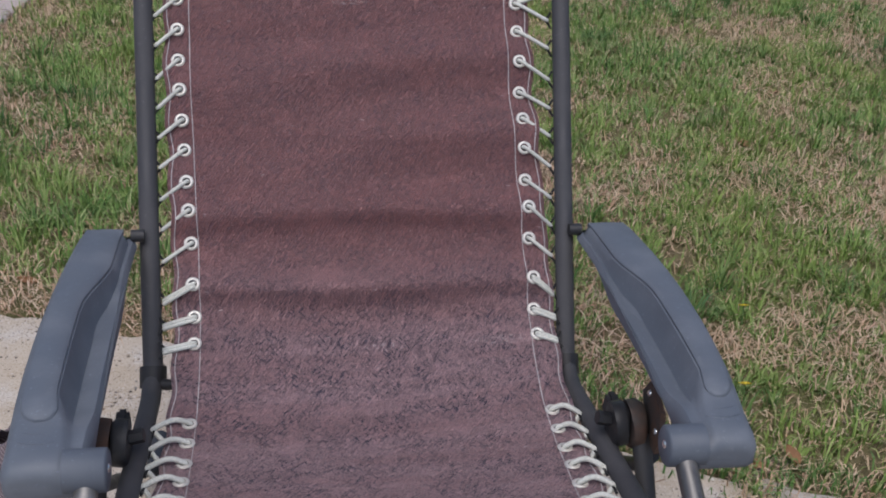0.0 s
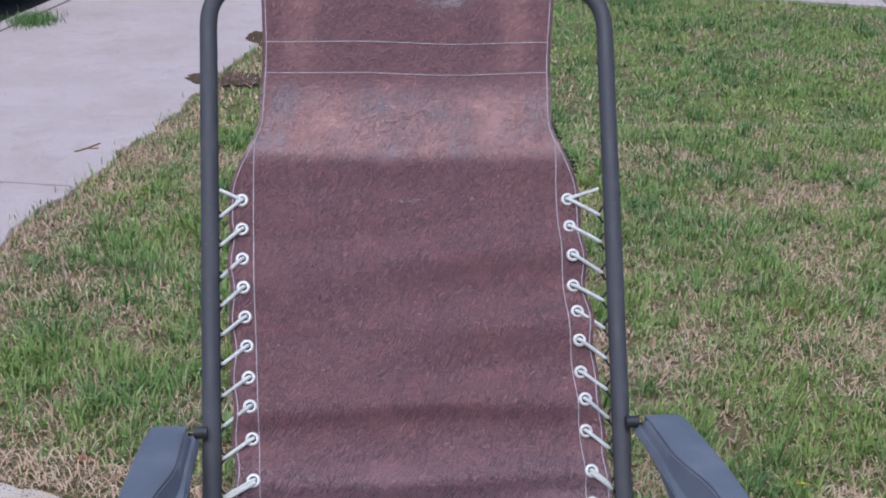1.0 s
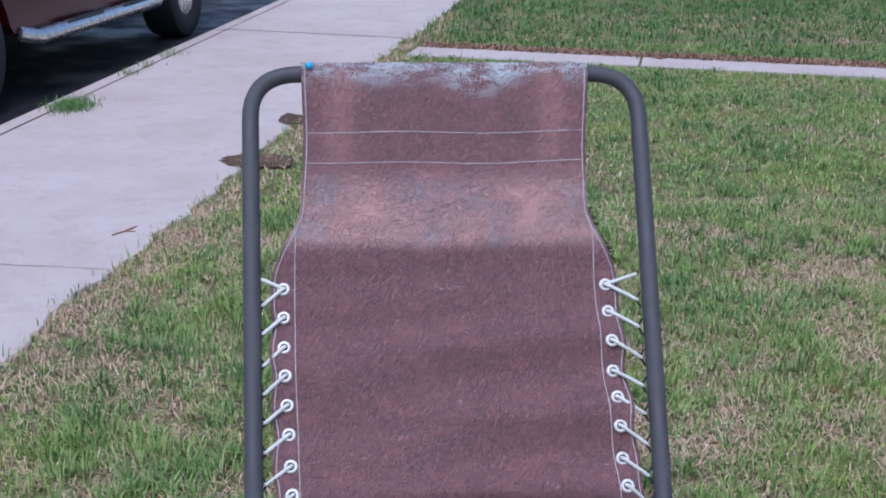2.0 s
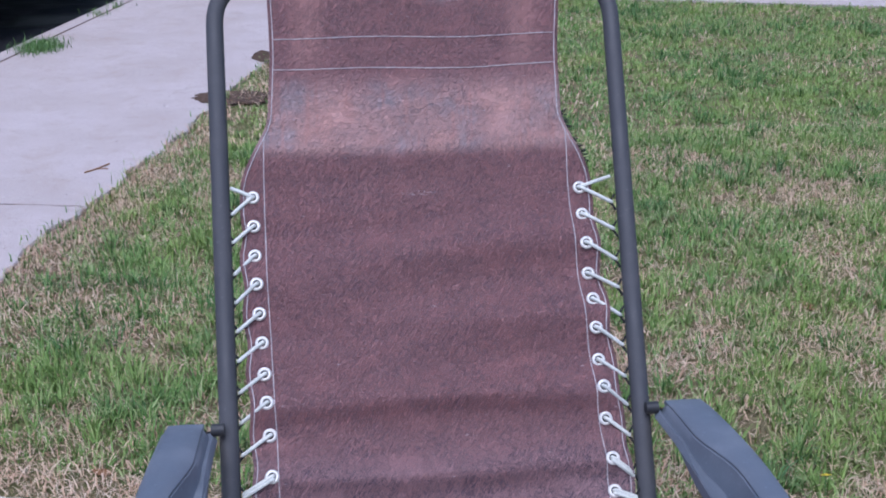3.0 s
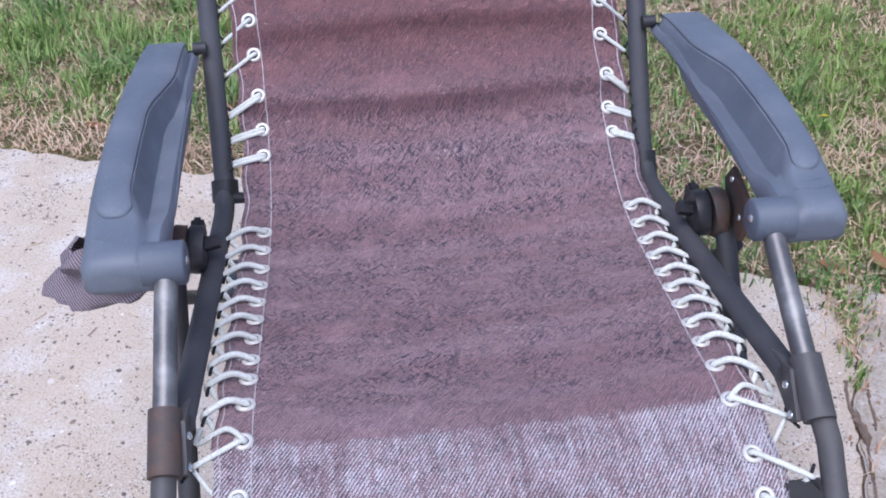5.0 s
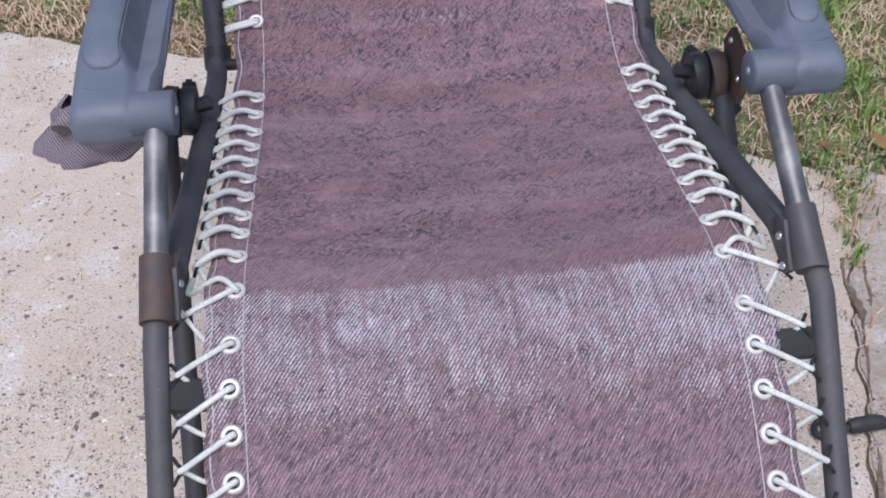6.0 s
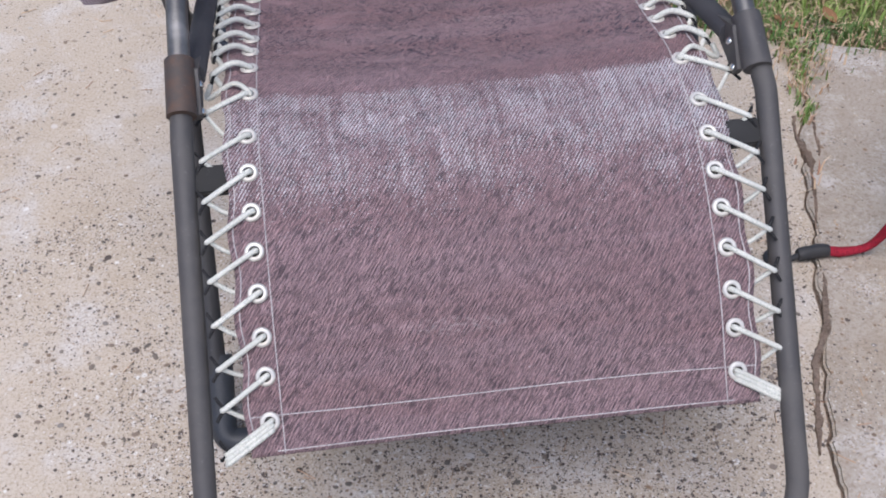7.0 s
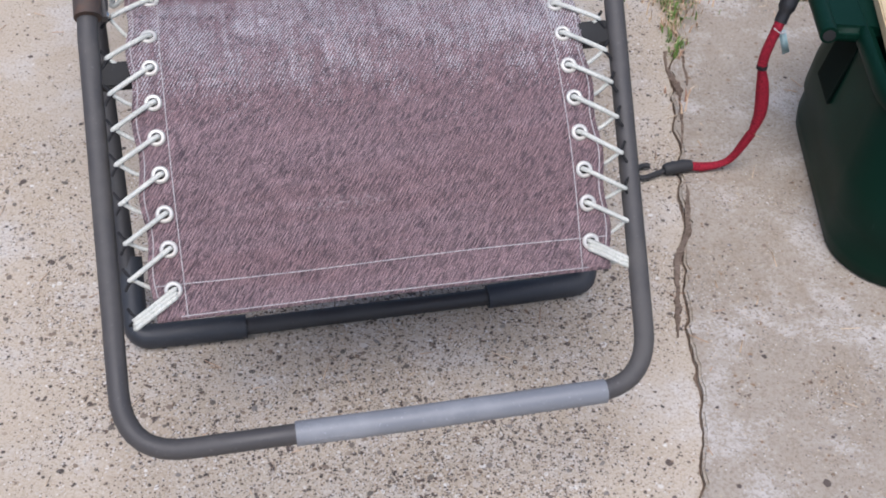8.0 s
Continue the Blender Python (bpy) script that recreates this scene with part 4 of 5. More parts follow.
def armrest(sg):
    secs = []

    def section(y, xi, xo, zt, zb, bev, drop):
        mid = (xi + xo) / 2
        pts = [(xi + 0.006, zb), (xo - 0.006, zb), (xo, zb + 0.007), (xo, zt - 0.012), (xo - 0.003, zt - 0.005), (xo - 0.010, zt - 0.001),
               (mid + 0.008, zt), (xi + bev + 0.006, zt), (xi + bev + 0.0015, zt - 0.0015), (xi + bev * 0.88, zt - 0.004 - drop * 0.55), (xi + bev * 0.72, zt - 0.004 - drop), (xi + 0.005, zt - 0.003 - drop * 0.90), (xi, zt - 0.008 - drop), (xi, zb + 0.008)]
        return [Vector((sg * x, y, z)) for x, z in pts]

    n = 40
    for i in range(n + 1):
        t = i / n
        y = ARM_REAR - t * (ARM_REAR - ARM_FRONT)
        xi, xo, zt, hollow = arm_shape(t, sg)
        zb = 0.512 + 0.018 * math.sin(math.pi * t) + 0.010 * t
        drop = 0.009 + 0.018 * ease(t, 0.22, 0.45) - 0.025 * ease(t, 0.80, 0.96)
        k = ease(t, 0, 0.05)
        mz = (zt + zb) / 2
        secs.append(section(y, xi + 0.006 * (1 - k), xo - 0.010 * (1 - k), mz + (zt - mz) * (0.7 + 0.3 * k), mz - (mz - zb) * (0.7 + 0.3 * k), hollow, drop))
    xi, xo, zt, hollow = arm_shape(1.0, sg)
    zb = 0.522
    for a in (12, 24, 36, 48, 59, 68, 76, 82, 86, 89):
        c, s_ = math.cos(radians(a)) ** 0.5, math.sin(radians(a))
        mz, h = (zt + zb) / 2 - 0.002 * s_, (zt - zb) / 2
        k = 1 - s_ ** 6 * 0.18
        mid, hw = (xi + xo) / 2, (xo - xi) / 2 * k
        flat = section(ARM_FRONT - 0.022 * s_, mid - hw, mid + hw, zt, zb, hollow, 0.002)
        secs.append([Vector((p.x, p.y, mz + (p.z - (zt + zb) / 2) * c)) for p in flat])
    arm = part("armrest", loft(secs), ARM, chair, "grey moulded plastic armrest")
    # raised pad with a rounded front end
    pad = []
    y0, y1, rr = ARM_REAR - 0.006, 0.944, 0.023
    stops = [y0 - (y0 - y1 - rr) * k / 26 for k in range(27)] + [y1 + rr - rr * math.sin(radians(a)) for a in range(10, 90, 10)]
    for y in stops:
        t = (ARM_REAR - y) / (ARM_REAR - ARM_FRONT)
        xi, xo, z, hollow = arm_shape(t, sg)
        xi, xo = xi + hollow + 0.003, xo - 0.008
        near = max(0.0, (y1 + rr - y) / rr)
        mid, hw = (xi + xo) / 2, (xo - xi) / 2 * math.sqrt(max(0.01, 1 - near * near))
        rise = 0.0046 * ease(y0 - y, 0, 0.03) * (1 - 0.5 * near ** 3)
        e = min(0.0035, hw * 0.4)
        pad.append([Vector((sg * x, y, zz)) for x, zz in ((mid - hw, z - 0.005), (mid + hw, z - 0.005), (mid + hw, z + rise * 0.4), (mid + hw - e, z + rise), (mid, z + rise + 0.0006), (mid - hw + e, z + rise), (mid - hw, z + rise * 0.4))])
    part("pad", loft(pad), ARM, arm)
    for k, y in enumerate((0.934, 0.921)):
        part("groove_lip", sweep([Vector((sg * (0.290 + 0.036 * q), y - 0.004 * math.sin(math.pi * q), arm_shape(0.96, sg)[2] - 0.0004)) for q in np.linspace(0.05 + 0.15 * (1 - k), 1, 9)], [0.0004, 0.0009, 0.0012, 0.0014, 0.0014, 0.0014, 0.0012, 0.0009, 0.0004], 6), ARM, arm)
    cap = sweep([(sg * 0.2490, 0.902, 0.545), (sg * 0.2510, 0.902, 0.545), (sg * 0.286, 0.902, 0.545)], [0.0175, 0.0195, 0.0195], 22)
    boss = part("post_cap", cap, CAP_GREY, arm, "grey plastic tube cap")
    rivet((sg * 0.2490, 0.902, 0.547), (-sg, 0, 0), boss)
    part("arm_pivot", sweep([(sg * 0.2605, 1.338, 0.530), (sg * 0.276, 1.338, 0.530)], 0.0075, 12), BLACK, arm, "black pivot bolt")


armrest(-1)
armrest(1)

# eyelets, laces and their loops
ring = bmesh.new()
prof = ((0.0047, 0.0002), (0.0050, 0.0016), (0.0066, 0.0023), (0.0084, 0.0015), (0.0090, 0.0001))
rows_r = [[ring.verts.new((r * math.cos(2 * math.pi * k / 20), r * math.sin(2 * math.pi * k / 20), z)) for k in range(20)] for r, z in prof]
for a, b in zip(rows_r, rows_r[1:]):
    for k in range(20):
        ring.faces.new((a[k], b[k], b[(k + 1) % 20], a[(k + 1) % 20]))
# a dark disc closes the ring, its colour giving the shade of the opening
hole_disc = ring.faces.new(rows_r[0])
hole_disc.material_index = 1
bmesh.ops.recalc_face_normals(ring, faces=ring.faces)
for f in ring.faces:
    if f.normal.z < -0.2:
        f.normal_flip()
EYELET = mesh_of("eyelet", ring, (EYE_METAL, HOLE_SHADE))

BACK_Y = [1.540, 1.506, 1.484, 1.464, 1.436, 1.421, 1.398, 1.372, 1.348, 1.314, 1.286, 1.258]
SEAT_Y = [1.150, 1.1155, 1.079, 1.043, 1.007, 0.974, 0.9405, 0.905, 0.8715, 0.830]
FOOT_Y = [0.785, 0.7295, 0.694, 0.663, 0.6335, 0.6045, 0.577, 0.554, 0.528]
stations = [("back", i, s_of(y)) for i, y in enumerate(BACK_Y)] + [("seat", i, s_of(y)) for i, y in enumerate(SEAT_Y)] + [("foot", i, s_of(y)) for i, y in enumerate(FOOT_Y)]
for i, share in enumerate((0.0, 0.141, 0.295, 0.438, 0.576, 0.714, 0.865)):
    stations[i] = ("back", i, S_B1 + share * (s_of(1.372) - S_B1))
rnd = random.Random(11)


def beside(sg, s, inset, lift=0.0):
    """A place beside the sling, inset from the side tube's middle."""
    q, d, n = at_s(s)
    return Vector((sg * (tube_x(s) - inset), q.y, q.z)) + n * lift


R_LACE = 0.0026
for sg in (-1, 1):
    for j, (zone, i, s) in enumerate(stations):
        q, d, n = at_s(s)
        x = shift(s) + sg * eyelet_x(s)
        E = sling_point(s, lace_u(x, s), 0.0006)
        side = Vector((sg, 0, 0))
        eye = part("eyelet", EYELET, None, chair)
        eye.matrix_basis = Matrix.Translation(E) @ Matrix((( 1, 0, 0), tuple(n.cross(Vector((1, 0, 0)))), tuple(n))).transposed().to_4x4()
        top = E + n * 0.0025
        nxt = stations[j + 1][2] if j + 1 < len(stations) and stations[j + 1][0] == zone else s + 0.036
        step = {"back": 0.021, "seat": 0.013, "foot": 0.024}[zone] + rnd.uniform(-0.0015, 0.0015)
        if zone == "back" and i > 8:
            step = (0.016, 0.010, 0.007)[i - 9]
        inset = 0.0185 if zone != "seat" else 0.0125
        end = beside(sg, s + step, inset, 0.001)
        if zone == "seat":
            midp = top.lerp(end, 0.45) + n * 0.006 - d * 0.002
            line = [E - n * 0.003 - side * 0.002, top + side * 0.001, midp, end, end + side * 0.002 - n * 0.008]
        else:
            line = [E - n * 0.003 - side * 0.001, top, top.lerp(end, 0.5) + n * 0.001, end, end + side * 0.001 - n * 0.003]
        pts = spline(line, 5)
        part("lace", sweep(pts, R_LACE * (1.2 if zone == "seat" else 1.0), 8), LACE, chair)
        if zone == "back" and i >= 9 or zone == "foot" and i == 8:
            for k in (1, 2) if zone == "foot" else (1,):
                off = d * 0.0042 * k
                part("lace", sweep([p + off for p in pts], R_LACE, 8), LACE, chair)
        if zone == "back" and i == 0:
            up_end = beside(sg, s - 0.014, 0.0165, 0.001)
            part("lace", sweep(spline([top, top.lerp(up_end, 0.5) + n * 0.001, up_end], 5), R_LACE, 8), LACE, chair)
        # the run back under the sling to the next eyelet, which only the lower lacing shows
        under_s = min(nxt, S_END - 0.01)
        under = Vector((shift(under_s) + sg * (half_width(under_s) - 0.014), at_s(under_s)[0].y, at_s(under_s)[0].z)) - at_s(under_s)[2] * 0.006
        back_run = spline([end - n * 0.003, end.lerp(under, 0.5) - n * 0.006 + d * 0.003, under], 5)
        if zone != "back":
            part("lace", sweep(back_run, R_LACE * (1.1 if zone == "seat" else 0.8), 8), LACE, chair)
        # black loop round the side tube
        t1, t2 = beside(sg, s + step - 0.011, 0.011, -0.003), beside(sg, s + step + 0.011, 0.011, -0.003)
        part("loop", sweep(spline([t1, t1.lerp(end, 0.6), end - n * 0.0005 - side * 0.001, t2.lerp(end, 0.6), t2], 4), 0.0016, 6), BLACK_CORD, chair)
# slack cord between the seat and foot lacing
for sg in (-1, 1):
    a = beside(sg, stations[21][2] + 0.030, 0.0125, 0.002)
    b_s = stations[22][2]
    b_q, b_d, b_n = at_s(b_s)
    b = sling_point(b_s, lace_u(shift(b_s) + sg * eyelet_x(b_s), b_s), 0.004)
    part("lace", sweep(spline([a, a + Vector((sg * 0.004, -0.006, -0.012)), a.lerp(b, 0.6) + Vector((0, 0.004, 0.003)), b, b - b_n * 0.007], 6), R_LACE, 8), LACE, chair)

# frayed black threads on the neck of the sling
fray = bmesh.new()
for k in range(46):
    s = S_RIDGE - 0.05 + 0.075 * rnd.random()
    q = sling_point(s, 1.0, 0.0)
    sweep([q, q + Vector((rnd.uniform(0.002, 0.008), rnd.uniform(-0.003, 0.003), rnd.uniform(-0.006, 0.003)))], 0.0006, 4, fray)
part("frayed_edge", fray, BLACK_CORD, chair, "frayed black threads")
bm = bmesh.new()
bmesh.ops.create_icosphere(bm, subdivisions=2, radius=0.0052)
for v in bm.verts:
    v.co.x *= 1.0 + 0.5 * noise.noise(v.co * 300)
tack = part("tack", bm, BLUE, chair, "bright blue plastic scrap")
tack.matrix_basis = Matrix.Translation(sling_point(S_TOP + 0.012, -0.94, 0.003))


# ---- cloth pouch that hangs under the arm ----
def cloth_pouch():
    """An open drooping pouch: outer skin, rolled mouth and inner skin."""
    def ring_at(t, grow):
        shut = 1 - 0.85 * ease(t, 0.80, 1.0)
        rx = (0.025 + 0.022 * math.sin(math.pi * min(1, t * 0.75))) * shut - grow
        ry = (0.021 + 0.014 * math.sin(math.pi * t)) * shut - grow
        out = []
        for k in range(36):
            a = 2 * math.pi * k / 36
            c, s_ = math.cos(a), math.sin(a)
            w = 1 + 0.42 * noise.noise(Vector((c * 1.6, s_ * 1.6, t * 3.1))) + 0.22 * noise.noise(Vector((c * 3.6, s_ * 3.6, t * 5)))
            tip = 0.026 * max(0, -c) ** 3 * ease(t, 0.35, 0.75) * (1 - ease(t, 0.85, 1))
            out.append(Vector((-0.358 + 0.026 * t + rx * w * c - tip, 1.030 - 0.006 * t + ry * w * s_, 0.490 - 0.066 * t + 0.016 * noise.noise(Vector((c * 1.4, s_ * 1.4, t * 2 + 3))) + 0.012 * (1 - t) * c)))
        return out

    skins = [ring_at(i / 13, 0.004) for i in range(9, -1, -1)] + [ring_at(i / 13, 0.0) for i in range(14)]
    ob = part("cloth_pouch", loft(skins), CLOTH)
    return tagged(ob, "crumpled grey-brown ribbed cloth pouch hanging under the armrest", "pouch")


cloth_pouch()


# ---- green tub with a board, and the elastic cord hooked on it ----
def rounded(x0, x1, y0, y1, r, z, n=6):
    out = []
    for cx, cy, a0 in ((x1 - r, y1 - r, 0), (x0 + r, y1 - r, 90), (x0 + r, y0 + r, 180), (x1 - r, y0 + r, 270)):
        for k in range(n + 1):
            a = radians(a0 + 90 * k / n)
            out.append(Vector((cx + r * math.cos(a), cy + r * math.sin(a), z)))
    return out


def green_tub():
    tub = thing("plastic_tub", "dark green scuffed plastic storage tub standing on the slab", "tub")
    tub.matrix_basis = Matrix.Translation((0.650, 0.757, 0)) @ Matrix.Rotation(radians(-15), 4, "Z") @ Matrix.Translation((-0.662, -0.755, 0))
    levels = [(0.004, 0.0, 0.090), (-0.003, 0.006, 0.096), (-0.006, 0.03, 0.10), (-0.003, 0.068, 0.10), (-0.008, 0.076, 0.105), (-0.004, 0.13, 0.105), (0.006, 0.19, 0.105), (0.014, 0.245, 0.10)]
    outer = [rounded(0.664 + i, 1.03 - i, 0.655 + i, 1.09 - i, r, z, 9) for i, z, r in levels]
    inner = [rounded(0.668 + i, 1.026 - i, 0.659 + i, 1.086 - i, r, z, 9) for i, z, r in levels[:0:-1]]
    part("body", loft(outer + inner), BIN_GREEN, tub)
    lip = [rounded(0.680 - o, 1.014 + o, 0.679 - o, 1.066 + o, 0.10 + o, z, 9) for o, z in ((0.0, 0.232), (0.010, 0.234), (0.013, 0.243), (0.011, 0.257), (0.003, 0.262), (-0.006, 0.257), (-0.006, 0.243))]
    part("rim", loft(lip, caps=False), BIN_GREEN, tub)
    grip = part("handle", box((0.086, 0.150, 0.026), (0.664, 0.955, 0.248), 0.009, segments=3), BIN_GREEN, tub, "moulded green handle")
    part("handle_bar", sweep([(0.626, 0.872, 0.254), (0.626, 1.036, 0.254)], 0.0125, 14), BIN_GREEN, grip)
    # a black disc on the solid bar's end paints the shade of a bore
    part("handle_bore_shade", sweep([(0.626, 0.8715, 0.254), (0.626, 0.8705, 0.254)], 0.0085, 12), BLACK, grip)
    # a raised dark plate stands for the shaded hollow of the hand hold
    part("shade_plate", box((0.004, 0.078, 0.100), (0.6670, 0.925, 0.180), 0.002, Matrix.Rotation(radians(11), 4, "Y")), RECESS_SHADE, tub, "dark plate coloured like the shade in a hand hold")


green_tub()
board = part("board", box((0.26, 0.44, 0.018), (0.845, 0.862, 0.273), 0.002, Matrix.Rotation(radians(-19), 4, "Z")), WOOD, None, smooth=False)
tagged(board, "pale bare wooden board lying across the tub", "board")


def bungee_cord():
    cord = thing("elastic_cord", "red braided elastic cord with black hooks lying on the slab", "cord")
    a = spline([(0.508, 0.924, 0.012), (0.535, 0.920, 0.010), (0.568, 0.916, 0.022), (0.588, 0.908, 0.075)], 9)
    b = spline([(0.588, 0.908, 0.075), (0.594, 0.910, 0.110), (0.588, 0.912, 0.155), (0.578, 0.911, 0.190)], 9)
    c = spline([(0.578, 0.911, 0.190), (0.580, 0.912, 0.215), (0.588, 0.915, 0.245), (0.594, 0.920, 0.258)], 9)
    part("braid", sweep(a, [0.0070 + 0.001 * math.sin(i * 0.3) for i in range(len(a))], 12, flat=0.8), RED_CORD, cord)
    part("braid", sweep(b, [0.0050 + 0.0046 * math.sin(math.pi * i / (len(b) - 1)) for i in range(len(b))], 12), RED_CORD, cord)
    part("braid", sweep(c, 0.0070, 12), RED_CORD, cord)
    part("knot", sweep([(0.5787, 0.9111, 0.1870), (0.5785, 0.9111, 0.1930)], 0.0078, 10), BLACK_CORD, cord)
    part("ferrule", sweep(spline([(0.470, 0.921, 0.011), (0.482, 0.922, 0.012), (0.500, 0.924, 0.012), (0.514, 0.923, 0.012)], 4), [0.0075, 0.009, 0.0098, 0.0098, 0.0102, 0.0098, 0.0095, 0.0098, 0.0102, 0.0098, 0.0095, 0.0092, 0.0085], 12), BLACK, cord, "black plastic ferrule")
    part("ferrule", sweep(spline([(0.593, 0.919, 0.254), (0.600, 0.925, 0.272), (0.608, 0.932, 0.290)], 4), [0.009] * 4 + [0.012] * 5, 12), BLACK, cord, "black plastic ferrule")
    part("hook", sweep(spline([(0.472, 0.921, 0.010), (0.455, 0.916, 0.009), (0.436, 0.912, 0.008), (0.428, 0.920, 0.008), (0.432, 0.932, 0.008), (0.446, 0.938, 0.009), (0.454, 0.935, 0.009)], 6), 0.0042, 10), BLACK, cord, "black wire hook")
    part("hook", sweep(spline([(0.608, 0.932, 0.288), (0.622, 0.942, 0.300), (0.638, 0.952, 0.292), (0.644, 0.956, 0.266)], 5), 0.004, 10), BLACK, cord, "black wire hook")
    part("tag", box((0.010, 0.0012, 0.040), (0.606, 0.918, 0.222), 0.0004, Matrix.Rotation(radians(-22), 4, "Y")), TAG, cord, "small pale blue tag")
    part("tag_tie", sweep(spline([(0.582, 0.912, 0.250), (0.592, 0.908, 0.244), (0.602, 0.916, 0.240)], 4), 0.0011, 6), THREAD, cord, "white tie")


bungee_cord()


# ---- parked pickup at the kerb ----
def pickup():
    truck = thing("pickup_truck", "dark red pickup truck with chrome side step on wet street", "truck")
    turn = math.atan2(-0.213, 0.977)
    truck.matrix_basis = Matrix.Translation((-1.50, 10.0, ROAD_Z)) @ Matrix.Rotation(turn, 4, "Z")
    R, BASE, W = 0.385, 3.45, 1.86

    def arch(y0):
        return [(y0 + 0.47 * math.cos(radians(a)), 0.38 + 0.47 * math.sin(radians(a))) for a in range(12, 169, 12)]

    low = [(1.0, 0.42), (1.02, 1.05), (-4.62, 1.10), (-4.62, 0.55)]
    low += [(y, z) for y, z in arch(-BASE)[::-1]] + [(-2.95, 0.43), (-0.5, 0.43)] + [(y, z) for y, z in arch(0.0)[::-1]]
    bm = loft([[(x, y, z) for y, z in low] for x in (0.0, -W)])
    part("body", bm, RED_PAINT, truck, "dark red painted body", smooth=False)
    cab = [(0.0, 1.04), (-0.75, 1.72), (-2.3, 1.75), (-2.55, 1.08)]
    part("cab", loft([[(x, y * 1.0, z) for y, z in cab] for x in (-0.06, -W + 0.06)]), RED_PAINT, truck, smooth=False)
    for x in (-0.052, -W + 0.052):
        for y0, y1 in ((-0.35, -1.2), (-1.3, -2.3)):
            part("window", loft([[(x + dx, y, z) for y, z in ((y0, 1.12), (y0 - 0.4 * (y0 > -1), 1.62), (y1, 1.64), (y1, 1.12))] for dx in (-0.006, 0.006)]), GLASS, truck, "dark side window", smooth=False)
    part("underbody", box((W - 0.3, 5.2, 0.28), (-W / 2, -1.8, 0.46), 0.03), DARK_TRIM, truck, "dark underbody")
    for x in (0.04, -W - 0.04):
        st = part("side_step", sweep([(x - 0.06 * (1 if x > 0 else -1), -2.88, 0.42), (x, -2.75, 0.385), (x, -0.78, 0.385), (x - 0.06 * (1 if x > 0 else -1), -0.64, 0.42)], 0.05, 14), STEP_CHROME, truck, "scuffed chrome side step")
        for y in (-2.1, -1.2):
            part("step_pad", box((0.07, 0.55, 0.02), (x, y, 0.428), 0.006), BLACK, st, "black step pad")
    for x0 in (-0.02, -W + 0.28):
        for y0 in (0.0, -BASE):
            wheel = tagged(new("wheel"))
            wheel.parent = truck
            tyre = [(-0.20, 0.0), (-0.245, 0.03), (-0.33, 0.035), (-0.375, 0.02), (-0.385, -0.02), (-0.385, -0.22), (-0.372, -0.25), (-0.30, -0.265), (-0.20, -0.25)]
            secs = [[(x0 + dx, y0 + r * math.cos(a), 0.385 + r * math.sin(a)) for r, dx in tyre] for a in np.linspace(0, 2 * math.pi, 33)[:-1]]
            bm = bmesh.new()
            rows = [[bm.verts.new(q) for q in s] for s in secs]
            for i in range(32):
                a, b = rows[i], rows[(i + 1) % 32]
                for k in range(len(tyre)):
                    k2 = (k + 1) % len(tyre)
                    bm.faces.new((a[k], a[k2], b[k2], b[k]))
            bmesh.ops.recalc_face_normals(bm, faces=bm.faces)
            part("tyre", bm, RUBBER, wheel, "black rubber tyre")
            rim = sweep([(x0 - 0.24, y0, 0.385), (x0 - 0.03, y0, 0.385), (x0 + 0.006, y0, 0.385)], [0.21, 0.21, 0.20], 28)
            part("rim", rim, STEP_CHROME, wheel, "bright alloy rim")
            part("hub", sweep([(x0 + 0.004, y0, 0.385), (x0 + 0.03, y0, 0.385)], [0.07, 0.055], 18), DARK_TRIM, wheel)


pickup()


# ---- small things on the lawn and slabs ----
def flower(x, y, z):
    bm = bmesh.new()
    for k in range(14):
        a = 2 * math.pi * k / 14
        c, s_ = math.cos(a), math.sin(a)
        v = [bm.verts.new(q) for q in ((0, 0, 0.001), (0.006 * c - 0.002 * s_, 0.006 * s_ + 0.002 * c, 0.003), (0.0125 * c, 0.0125 * s_, 0.002), (0.006 * c + 0.002 * s_, 0.006 * s_ - 0.002 * c, 0.003))]
        bm.faces.new(v)
    sweep([(0, 0, 0.0015), (0, 0, 0.004)], [0.004, 0.003], 8, bm)
    head = part("dandelion", bm, FLOWER)
    head.matrix_basis = Matrix.Translation((x, y, z)) @ Matrix.Rotation(radians(-25), 4, "X")
    part("stem", sweep([(0, 0, 0.0), (0.002, 0.012, -0.035), (0.0, 0.014, -0.028 - z)], 0.0013, 6), LUSH, head, "green stem")
    return tagged(head, "small yellow dandelion flower in the grass", "flower", "dandelions in the lawn")


flower(0.803, 1.905, 0.03)
flower(0.712, 1.655, 0.03)


def dry_leaf(x, y, z, size, turn, tilt):
    bm = bmesh.new()
    rows = []
    for i in range(7):
        t = i / 6
        w = 0.30 * size * math.sin(math.pi * (0.06 + 0.92 * t))
        rows.append([bm.verts.new((u * w, size * (t - 0.5), 0.10 * size * (u * u) + 0.12 * size * (t - 0.5) ** 2)) for u in (-1, -0.5, 0, 0.5, 1)])
    for a, b in zip(rows, rows[1:]):
        for k in range(4):
            bm.faces.new((a[k], a[k + 1], b[k + 1], b[k]))
    ob = part("dry_leaf", bm, LEAF_BROWN)
    sl = ob.modifiers.new("thickness", "SOLIDIFY")
    sl.thickness = 0.0008
    ob.matrix_basis = Matrix.Translation((x, y, z)) @ Euler((radians(tilt), 0, radians(turn))).to_matrix().to_4x4()
    return tagged(ob, "curled dry brown leaf", "leaf", "dry leaves")


